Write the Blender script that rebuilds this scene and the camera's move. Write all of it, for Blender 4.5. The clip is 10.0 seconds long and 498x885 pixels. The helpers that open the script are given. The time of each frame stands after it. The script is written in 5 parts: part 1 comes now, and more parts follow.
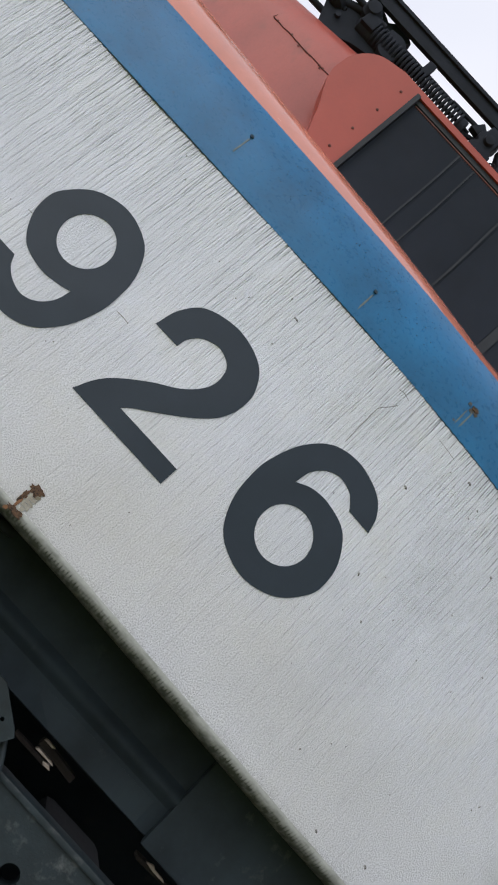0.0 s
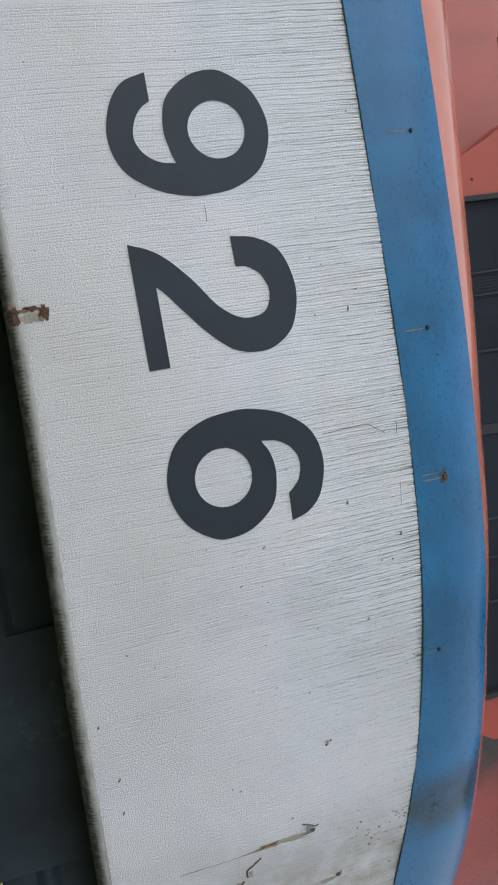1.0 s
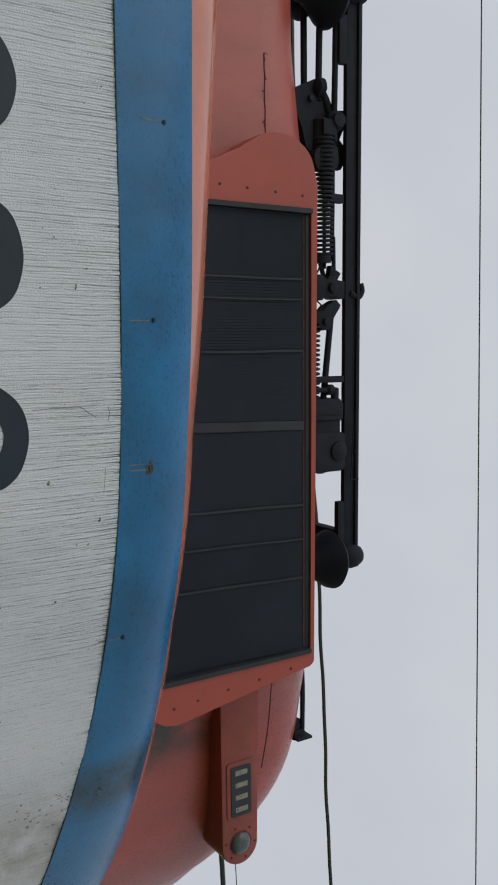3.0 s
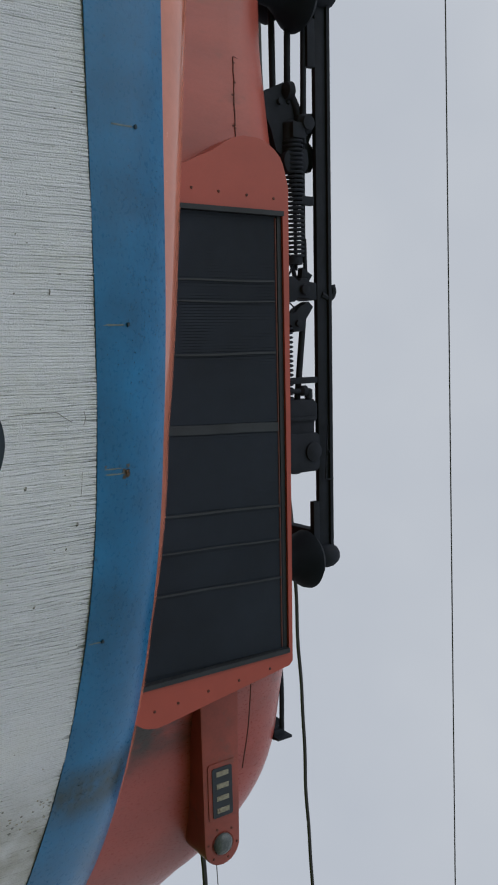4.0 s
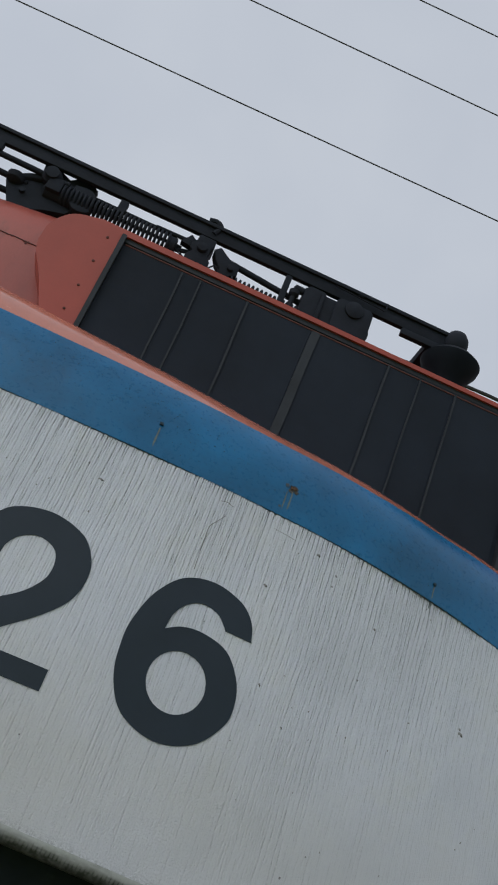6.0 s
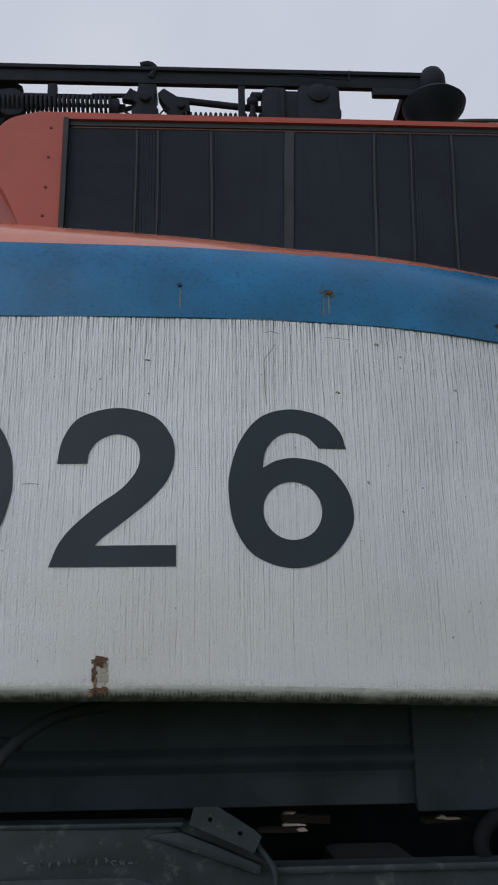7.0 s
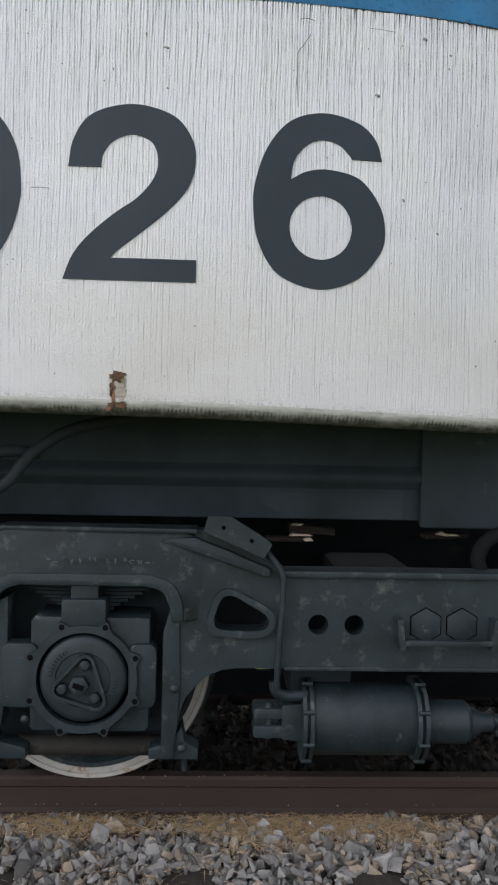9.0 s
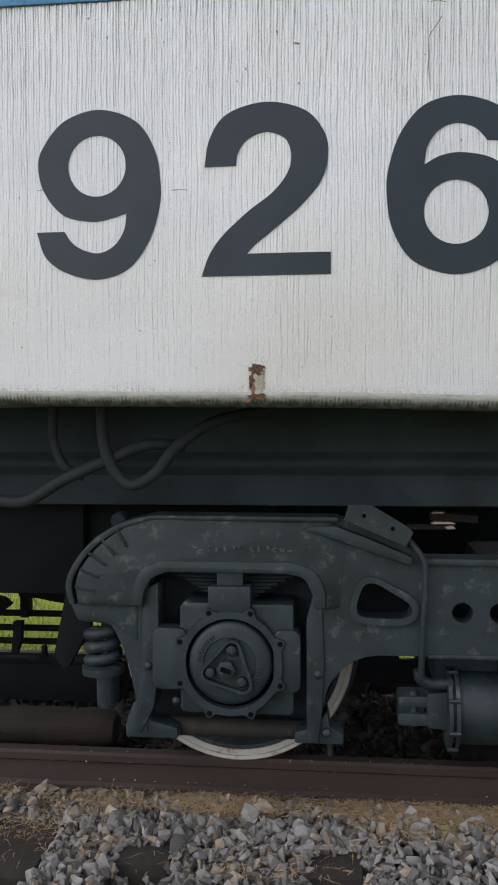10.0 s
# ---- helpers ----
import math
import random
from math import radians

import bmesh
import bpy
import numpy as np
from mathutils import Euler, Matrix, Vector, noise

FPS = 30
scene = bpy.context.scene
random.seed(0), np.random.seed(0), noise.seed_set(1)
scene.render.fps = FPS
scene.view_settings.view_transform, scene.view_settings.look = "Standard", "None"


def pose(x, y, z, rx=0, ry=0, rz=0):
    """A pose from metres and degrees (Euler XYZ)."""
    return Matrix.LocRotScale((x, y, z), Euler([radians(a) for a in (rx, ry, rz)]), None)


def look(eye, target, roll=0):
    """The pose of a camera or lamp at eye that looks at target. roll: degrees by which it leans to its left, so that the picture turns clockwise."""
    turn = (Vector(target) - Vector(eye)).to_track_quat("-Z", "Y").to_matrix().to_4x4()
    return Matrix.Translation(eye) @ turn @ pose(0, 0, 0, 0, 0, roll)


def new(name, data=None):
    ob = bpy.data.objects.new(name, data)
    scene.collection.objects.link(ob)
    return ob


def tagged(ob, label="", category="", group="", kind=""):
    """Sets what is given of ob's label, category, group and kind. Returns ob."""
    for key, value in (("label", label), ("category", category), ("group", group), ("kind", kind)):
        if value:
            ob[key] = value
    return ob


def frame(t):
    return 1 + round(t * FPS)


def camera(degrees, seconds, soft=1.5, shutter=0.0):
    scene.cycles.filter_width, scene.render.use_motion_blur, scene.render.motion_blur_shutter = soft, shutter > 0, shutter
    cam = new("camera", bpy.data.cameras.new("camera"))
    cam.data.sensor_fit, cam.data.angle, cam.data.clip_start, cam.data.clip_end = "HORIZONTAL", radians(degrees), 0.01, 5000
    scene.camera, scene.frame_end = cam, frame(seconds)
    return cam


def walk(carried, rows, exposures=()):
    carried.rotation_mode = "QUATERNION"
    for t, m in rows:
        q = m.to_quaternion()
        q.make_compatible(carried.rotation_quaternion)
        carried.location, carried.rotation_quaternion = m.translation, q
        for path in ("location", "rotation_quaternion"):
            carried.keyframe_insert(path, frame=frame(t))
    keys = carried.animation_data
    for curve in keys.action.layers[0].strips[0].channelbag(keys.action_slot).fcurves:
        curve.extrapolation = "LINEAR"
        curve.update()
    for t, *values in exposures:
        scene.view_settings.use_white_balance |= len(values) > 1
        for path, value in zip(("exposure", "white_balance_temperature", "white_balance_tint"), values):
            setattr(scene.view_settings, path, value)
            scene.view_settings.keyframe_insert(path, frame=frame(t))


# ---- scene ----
cam = camera(32.0, 10.0, soft=2.0)
PATH = [
    (0, (0.065, 0.226, 1.515), (0.042, 2.145, 2.076), 47.4),
    (0.5, (0.053, 0.135, 1.51), (0.045, 2.033, 2.141), 72.3),
    (1, (0.072, 0.131, 1.51), (0.179, 2.055, 2.045), 79.1),
    (1.5, (0.066, 0.139, 1.516), (0.198, 2.049, 2.094), 83.3),
    (2, (0.066, 0.133, 1.562), (0.234, 1.982, 2.306), 85.1),
    (2.5, (0.074, 0.115, 1.594), (0.266, 1.861, 2.551), 85.5),
    (3, (0.062, 0.106, 1.608), (0.27, 1.783, 2.678), 85.4),
    (3.2, (0.062, 0.114, 1.584), (0.267, 1.764, 2.695), 85.1),
    (4.3, (0.048, 0.092, 1.592), (0.254, 1.735, 2.714), 84.3),
    (4.5, (0.038, 0.105, 1.599), (0.253, 1.748, 2.718), 84.0),
    (5, (0.054, 0.103, 1.603), (0.384, 1.76, 2.674), 68.5),
    (5.2, (0.048, 0.091, 1.617), (0.423, 1.781, 2.62), 56.8),
    (5.5, (0.049, 0.112, 1.616), (0.36, 1.84, 2.574), 42.2),
    (5.7, (0.016, 0.125, 1.591), (0.246, 1.863, 2.554), 33.2),
    (6.8, (0.076, 0.109, 1.574), (0.148, 1.958, 2.333), 0.4),
    (7, (0.059, 0.109, 1.559), (0.144, 2.021, 2.143), -1.0),
    (7.5, (-0.024, 0.147, 1.55), (0.137, 2.128, 1.777), -0.6),
    (8, (-0.031, 0.163, 1.54), (0.145, 2.151, 1.676), -0.3),
    (8.5, (-0.022, 0.206, 1.545), (0.114, 2.2, 1.592), 0.5),
    (9, (0.0, 0.221, 1.552), (0.085, 2.219, 1.52), 1.2),
    (9.5, (-0.026, 0.21, 1.555), (-0.041, 2.208, 1.477), 0.7),
    (10, (-0.002, 0.177, 1.545), (-0.233, 2.163, 1.492), -0.3),
]
EXPOSURES = [(0, 0.35, 6300, 13), (0.5, 0.24, 6240, 13), (1, 0.32, 6180, 13), (2, 0.22, 6180, 12), (2.5, -0.08, 6380, 10), (4.5, -0.38, 6100, 8), (5.5, -0.36, 6060, 8), (6.8, -0.28, 6090, 11), (7, -0.22, 6070, 12),
             (7.5, 0.57, 6000, 13.5), (8, 0.62, 6040, 15), (8.5, 0.59, 6290, 14.5), (9, 0.56, 6410, 14), (9.5, 0.51, 6440, 14), (10, 0.51, 6450, 14)]
walk(cam, [(t, look(eye, target, roll)) for t, eye, target, roll in PATH], exposures=EXPOSURES)

# world: an even overcast sky, brighter behind the camera, with a broad soft sun
YC = 4.40           # the track's centre line
BED = 0.010         # how far the track bed lies above zero
world = bpy.data.worlds.new("overcast")
scene.world = world
world.use_nodes = True
wn, wl = world.node_tree.nodes, world.node_tree.links
wn.clear()
sky = wn.new("ShaderNodeTexSky")
sky.sky_type = "NISHITA"
sky.sun_disc = False
sky.sun_elevation, sky.sun_rotation = radians(35), radians(230)
sky.air_density, sky.dust_density = 1.0, 6.0
grey = wn.new("ShaderNodeMixRGB")
grey.inputs[0].default_value = 0.86
cloud = wn.new("ShaderNodeTexNoise")
cloud.inputs["Scale"].default_value, cloud.inputs["Detail"].default_value, cloud.inputs["Roughness"].default_value = 2.4, 4.0, 0.5
wco = wn.new("ShaderNodeTexCoord")
wl.new(wco.outputs["Generated"], cloud.inputs["Vector"])
shade = wn.new("ShaderNodeMapRange")
shade.inputs[1].default_value, shade.inputs[2].default_value = 0.36, 0.64
wl.new(cloud.outputs[0], shade.inputs[0])
layer = wn.new("ShaderNodeMixRGB")
layer.inputs[1].default_value, layer.inputs[2].default_value = (7.75, 7.95, 8.5, 1), (8.75, 8.85, 9.2, 1)
wl.new(shade.outputs[0], layer.inputs[0])
wl.new(layer.outputs[0], grey.inputs[2])
wbg, wout = wn.new("ShaderNodeBackground"), wn.new("ShaderNodeOutputWorld")
wbg.inputs[1].default_value = 0.094
wl.new(sky.outputs[0], grey.inputs[1])
wl.new(grey.outputs[0], wbg.inputs[0])
wl.new(wbg.outputs[0], wout.inputs[0])

sun = new("sun", bpy.data.lights.new("sun", "SUN"))
sun.data.energy, sun.data.angle, sun.data.color = 1.2, radians(70), (0.95, 0.975, 1.0)
sun.matrix_world = look((-9, -4, 7.5), (0.5, 4, 1.5))


# ---- materials ----
def material(name, color, rough=0.5, metal=0.0, vary=0.25, scale=6.0, grain=90.0, bump=0.15, spots=None, spot_amount=0.0,
             spot_scale=8.0, spot_soft=0.08, attr=None, attr_color=(0.1, 0.1, 0.1), attr_gain=1.0, bead=125.0, bead_low=0.22, stretch=(1, 1, 1), isl=0.0, coat=0.0, depth=0.002, stain=(), spec=0.5, soft=0.5, dust_shade=None):
    """A painted, rusty or mineral surface: colour that drifts at two scales, spots of a second colour, fine relief."""
    m = bpy.data.materials.new(name)
    m.use_nodes = True
    nt = m.node_tree
    N, L = nt.nodes, nt.links
    b = N["Principled BSDF"]
    b.inputs["Metallic"].default_value = metal
    b.inputs["Coat Weight"].default_value = coat
    b.inputs["Specular IOR Level"].default_value = spec
    co = N.new("ShaderNodeTexCoord")
    mp = N.new("ShaderNodeMapping")
    mp.inputs["Scale"].default_value = stretch
    L.new(co.outputs["Object"], mp.inputs[0])

    def nz(s, detail=5.0, rgh=0.6):
        n = N.new("ShaderNodeTexNoise")
        n.inputs["Scale"].default_value, n.inputs["Detail"].default_value, n.inputs["Roughness"].default_value = s, detail, rgh
        L.new(mp.outputs[0], n.inputs["Vector"])
        return n.outputs[0]

    def ramp(src, lo, hi, a=0.0, z=1.0):
        r = N.new("ShaderNodeMapRange")
        r.inputs[1].default_value, r.inputs[2].default_value, r.inputs[3].default_value, r.inputs[4].default_value = lo, hi, a, z
        L.new(src, r.inputs[0])
        return r.outputs[0]

    def mix(fac, c1, c2, mode="MIX"):
        x = N.new("ShaderNodeMixRGB")
        x.blend_type = mode
        for i, v in ((0, fac), (1, c1), (2, c2)):
            if isinstance(v, (int, float)):
                x.inputs[i].default_value = v
            elif isinstance(v, tuple):
                x.inputs[i].default_value = (*v, 1)
            else:
                L.new(v, x.inputs[i])
        return x.outputs[0]

    big, fine = nz(scale), nz(grain, 3.0, 0.7)
    lo, hi = tuple(c * (1 - vary) for c in color), tuple(min(1, c * (1 + vary)) for c in color)
    c = mix(ramp(big, 0.3, 0.7), lo, hi)
    c = mix(0.25 * min(1, vary * 4), c, mix(ramp(fine, 0.3, 0.7), tuple(v * 0.6 for v in color), tuple(min(1, v * 1.35) for v in color)))
    if spots:
        sp = nz(spot_scale, 8.0, 0.68)
        c = mix(ramp(sp, 0.62 - 0.12 * spot_amount, 0.62 - 0.12 * spot_amount + spot_soft + 0.02 * spot_amount), c, spots)
    for sx, sw, sc, amount, *top in stain:
        sep = N.new("ShaderNodeSeparateXYZ")
        L.new(co.outputs["Object"], sep.inputs[0])
        far = N.new("ShaderNodeMath")
        far.operation = "ABSOLUTE"
        sub = N.new("ShaderNodeMath")
        sub.operation = "SUBTRACT"
        sub.inputs[1].default_value = sx
        L.new(sep.outputs[0], sub.inputs[0])
        L.new(sub.outputs[0], far.inputs[0])
        both = N.new("ShaderNodeMath")
        both.operation = "MULTIPLY"
        L.new(ramp(far.outputs[0], 0.0, sw, amount, 0.0), both.inputs[0])
        L.new(ramp(nz(5, 6.0, 0.65), 0.30, 0.58), both.inputs[1])
        amount_out = both.outputs[0]
        if top:
            below = N.new("ShaderNodeMath")
            below.operation = "MULTIPLY"
            L.new(amount_out, below.inputs[0])
            L.new(ramp(sep.outputs[2], top[0] - 0.12, top[0], 1.0, 0.12), below.inputs[1])
            amount_out = below.outputs[0]
        c = mix(amount_out, c, sc)
    # tone of the lower side: dust together with painted shade
    if dust_shade:
        low_tone = N.new("ShaderNodeAttribute")
        low_tone.attribute_name = "dust_shade"
        c = mix(low_tone.outputs["Fac"], c, dust_shade)
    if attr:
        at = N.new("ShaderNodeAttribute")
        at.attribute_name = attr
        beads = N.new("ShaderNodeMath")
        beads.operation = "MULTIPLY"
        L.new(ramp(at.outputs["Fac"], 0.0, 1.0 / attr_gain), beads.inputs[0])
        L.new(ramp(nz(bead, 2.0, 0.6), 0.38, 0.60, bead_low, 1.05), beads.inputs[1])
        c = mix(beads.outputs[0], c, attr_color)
    if isl:
        g = N.new("ShaderNodeNewGeometry")
        c = mix(1.0, c, mix(g.outputs["Random Per Island"], (1 - isl,) * 3, (1 + isl,) * 3), "MULTIPLY")
    L.new(c, b.inputs["Base Color"])
    L.new(ramp(fine, 0.2, 0.8, max(0.02, rough - 0.1), min(1, rough + 0.12)), b.inputs["Roughness"])
    if bump:
        bp = N.new("ShaderNodeBump")
        bp.inputs["Strength"].default_value, bp.inputs["Distance"].default_value = bump, depth
        L.new(mix(soft, fine, big), bp.inputs["Height"])
        L.new(bp.outputs[0], b.inputs["Normal"])
    return m


# white paint; two vertex attributes darken it for dirt and painted-in shade
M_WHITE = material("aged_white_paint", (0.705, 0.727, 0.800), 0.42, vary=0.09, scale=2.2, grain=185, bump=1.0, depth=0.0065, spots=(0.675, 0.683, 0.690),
                   spot_amount=0.9, spot_scale=2.2, spot_soft=0.25, attr="grime_shade", attr_color=(0.185, 0.188, 0.195), attr_gain=1.0, bead=150, bead_low=0.06,
                   stain=[(2.08, 0.42, (0.36, 0.355, 0.33), 0.95)], soft=0.12, dust_shade=(0.545, 0.545, 0.520))
# dirty lip paint; its attribute also paints the shade of the underside
M_LIP = material("grimy_shaded_white_paint", (0.53, 0.545, 0.525), 0.6, vary=0.14, scale=8, grain=150, bump=0.5, spots=(0.36, 0.38, 0.33),
                 spot_amount=0.6, spot_scale=9, spot_soft=0.2, attr="grime_shade", attr_color=(0.040, 0.048, 0.034), attr_gain=1.0, bead=34, bead_low=0.86)
M_BLUE = material("faded_blue_paint", (0.0080, 0.112, 0.256), 0.30, vary=0.32, scale=4, grain=60, bump=0.22, depth=0.016, spots=(0.006, 0.062, 0.132),
                  spot_amount=-0.05, spot_scale=34, stretch=(0.8, 1, 1), stain=[(1.86, 0.17, (0.015, 0.041, 0.056), 1.4), (1.06, 0.26, (0.004, 0.042, 0.084), 0.40, 3.10)], soft=0.9, spec=0.36)
M_RED = material("faded_orange_red_paint", (0.312, 0.066, 0.046), 0.35, vary=0.18, scale=3, grain=80, bump=0.3, depth=0.012, spots=(0.24, 0.060, 0.042),
                 spot_amount=0.3, spot_scale=5, spec=0.5, soft=0.93, stretch=(1.6, 1, 0.7))
# hood red set darker for the less lit nose, with a soot stain
M_NOSE = material("shaded_nose_red", (0.285, 0.058, 0.046), 0.30, vary=0.2, scale=3, grain=80, bump=0.3, depth=0.012, spots=(0.17, 0.040, 0.030),
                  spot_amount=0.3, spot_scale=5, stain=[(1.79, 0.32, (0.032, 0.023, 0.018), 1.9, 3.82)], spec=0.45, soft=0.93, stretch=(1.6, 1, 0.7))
M_POD = material("pod_orange_red_paint", (0.215, 0.047, 0.034), 0.42, vary=0.2, scale=6, grain=80, bump=0.25, spots=(0.16, 0.050, 0.038),
                 spot_amount=0.5, spot_scale=9, spec=0.35)
# hood paint, bleached, and lightened further to paint in the sky's sheen
M_DECK = material("glossy_skylit_red_paint", (0.46, 0.150, 0.095), 0.19, vary=0.12, scale=4, grain=25, bump=0.12, depth=0.01, spec=0.55, coat=0.4, soft=1.0)
M_REDHOT = material("brighter_orange_paint", (0.315, 0.056, 0.036), 0.45, vary=0.10, scale=4, grain=80, bump=0.15, spec=0.4)
M_NUM = material("dark_slate_lettering", (0.0155, 0.0255, 0.0375), 0.45, vary=0.10, scale=6, grain=150, bump=0.3, spec=0.32)
M_RUST = material("flaking_rust", (0.10, 0.055, 0.030), 0.9, vary=0.6, scale=110, grain=300, bump=1.0, depth=0.004, spots=(0.022, 0.014, 0.010), spot_amount=1.0, spot_scale=90)
M_STAIN = material("rust_stain", (0.17, 0.155, 0.11), 0.8, vary=0.4, scale=30, grain=150, bump=0.3)
M_STAIN2 = material("brown_weather_stain", (0.33, 0.31, 0.26), 0.8, vary=0.25, scale=40, grain=150, bump=0.3, spots=(0.27, 0.23, 0.17), spot_amount=0.5, spot_scale=30)
M_ORANGE = material("raw_orange_rust", (0.19, 0.092, 0.044), 0.9, vary=0.5, scale=60, grain=200, bump=0.5)
M_SEAM = material("dark_red_seam", (0.085, 0.026, 0.019), 0.8, vary=0.5, scale=30, grain=150, bump=0.3)
M_RUN = material("pale_streak_on_blue", (0.13, 0.155, 0.155), 0.7, vary=0.4, scale=40, grain=150)
M_BROWN = material("rust_bleed_on_blue", (0.085, 0.068, 0.052), 0.85, vary=0.5, scale=60, grain=200, bump=0.5, spots=(0.012, 0.075, 0.15), spot_amount=1.0, spot_scale=70)
M_GROOVE = material("dirty_groove", (0.22, 0.22, 0.22), 0.8, vary=0.3, scale=40, grain=150)
M_PIT = material("blue_black_pit", (0.012, 0.028, 0.042), 0.8, vary=0.3, scale=40)
M_FLAKE = material("grey_paint_chip", (0.24, 0.24, 0.235), 0.8, vary=0.6, scale=120, grain=250, bump=0.5)
M_CRACK = material("dark_crack", (0.075, 0.07, 0.065), 0.9, vary=0.3, scale=30, grain=150)
M_FRAME = material("weathered_slate_paint", (0.0118, 0.0212, 0.0260), 0.58, vary=0.6, scale=6, grain=60, bump=0.8, depth=0.004, spots=(0.090, 0.100, 0.099),
                   spot_amount=0.52, spot_scale=15, spot_soft=0.18, spec=0.42)
M_FRAME2 = material("slate_paint_clean", (0.0114, 0.0205, 0.0255), 0.55, vary=0.55, scale=11, grain=80, bump=0.8, depth=0.003, spec=0.42, spots=(0.082, 0.092, 0.093),
                    spot_amount=0.0, spot_scale=24)
M_TIEBAR = material("dusty_brown_bar", (0.024, 0.023, 0.021), 0.75, vary=0.4, scale=12, grain=80, bump=0.6, spec=0.3, spots=(0.05, 0.045, 0.038), spot_amount=0.3, spot_scale=20)
M_UNDER = material("sooty_underframe", (0.0190, 0.0265, 0.0320), 0.8, vary=0.3, scale=4, grain=40, bump=0.4, spec=0.25, spots=(0.03, 0.036, 0.039), spot_amount=0.1, spot_scale=3)
# underframe iron coloured near black for parts deep in shade
M_SHADE = material("shaded_black_iron", (0.0085, 0.0100, 0.0115), 0.85, vary=0.3, scale=5, grain=40, bump=0.4, spec=0.12)
# near-black colour that paints the shade inside bolt holes, slots and grooves
M_HOLE = material("hole_shade", (0.004, 0.004, 0.005), 0.9, vary=0.2, scale=8, spec=0.05)
M_SILL = material("shaded_slate_plate", (0.0230, 0.0340, 0.0430), 0.75, vary=0.5, scale=3, grain=40, bump=0.4, spec=0.3, spots=(0.050, 0.064, 0.072), spot_amount=-0.1, spot_scale=7, spot_soft=0.2)
M_DUSTY = material("flaking_slate_plate", (0.0235, 0.0345, 0.0430), 0.7, vary=0.5, scale=3, grain=60, bump=0.6, spec=0.3, spots=(0.075, 0.085, 0.088), spot_amount=0.1, spot_scale=13, spot_soft=0.16)
M_GRILLE = material("dusty_black_slats", (0.0140, 0.0192, 0.0300), 0.7, spec=0.22, vary=0.35, scale=2.2, grain=40, bump=0.2)
M_GBAR = material("grey_black_bar", (0.021, 0.025, 0.031), 0.6, vary=0.35, scale=6, grain=60, spec=0.3)
M_PANT = material("black_iron", (0.0130, 0.0160, 0.0235), 0.75, vary=0.3, scale=12, grain=90, bump=0.4, spec=0.18)
M_INS = material("glazed_porcelain", (0.007, 0.010, 0.015), 0.7, spec=0.10, vary=0.2, scale=8, grain=60, bump=0.05)
M_RUBBER = material("old_rubber_hose", (0.016, 0.021, 0.025), 0.75, vary=0.3, scale=20, grain=120, bump=0.4, spec=0.3)
M_WHEEL = material("white_wheel_rim", (0.40, 0.39, 0.365), 0.6, vary=0.15, scale=20, grain=90, bump=0.4, spots=(0.20, 0.09, 0.03), spot_amount=0.35, spot_scale=16)
M_RAIL = material("brown_rail_rust", (0.0275, 0.0165, 0.0125), 0.75, vary=0.34, scale=5, grain=120, bump=0.5, spots=(0.038, 0.022, 0.015), spot_amount=0.3, spot_scale=6,
                  stretch=(0.3, 1, 1))
M_TIE = material("weathered_tie_wood", (0.025, 0.0205, 0.0175), 0.9, vary=0.4, scale=8, grain=60, bump=0.9, stretch=(4, 0.5, 4), depth=0.01)
M_TIMBER = material("old_brown_timber", (0.0175, 0.0125, 0.0090), 0.9, vary=0.5, scale=6, grain=50, bump=1.0, stretch=(0.5, 4, 4), depth=0.01)
M_STONE = material("grey_ballast_stone", (0.150, 0.148, 0.143), 0.8, vary=0.35, scale=22, grain=140, bump=1.0, depth=0.004, isl=0.62)
M_STONE2 = material("warm_ballast_stone", (0.21, 0.178, 0.138), 0.85, vary=0.35, scale=22, grain=140, bump=1.0, depth=0.004, isl=0.5)
# ballast colour darkened for the shade beneath the body
M_SHADED_STONE = material("shaded_black_stone", (0.022, 0.021, 0.020), 0.8, vary=0.3, scale=14, grain=120, bump=0.5, isl=0.5)
M_STRAW = material("dry_straw", (0.37, 0.268, 0.152), 0.8, vary=0.2, scale=20, grain=100, bump=0.0, isl=0.5)
M_GRASS = material("meadow_grass", (0.29, 0.36, 0.030), 0.8, vary=0.3, scale=9, grain=100, bump=0.0, isl=0.5)
M_CHIP = material("pale_chipped_wood", (0.45, 0.38, 0.31), 0.8, vary=0.3, scale=30, grain=100)
M_PLATE = material("dark_number_board", (0.016, 0.022, 0.032), 0.7, vary=0.3, scale=20, grain=100)
M_CREAM = material("worn_cream_figures", (0.21, 0.195, 0.145), 0.6, vary=0.4, scale=60, grain=150, spots=(0.10, 0.06, 0.04), spot_amount=0.5, spot_scale=40)
M_GLASS = material("milky_marker_lens", (0.075, 0.088, 0.095), 0.25, vary=0.2, scale=20, grain=80, bump=0.1, spec=0.35)
M_CHALK = material("faint_chalk", (0.085, 0.093, 0.094), 0.9, vary=0.5, scale=60, grain=200)
M_WIRE = material("overhead_wire", (0.014, 0.014, 0.016), 0.5, vary=0.2)


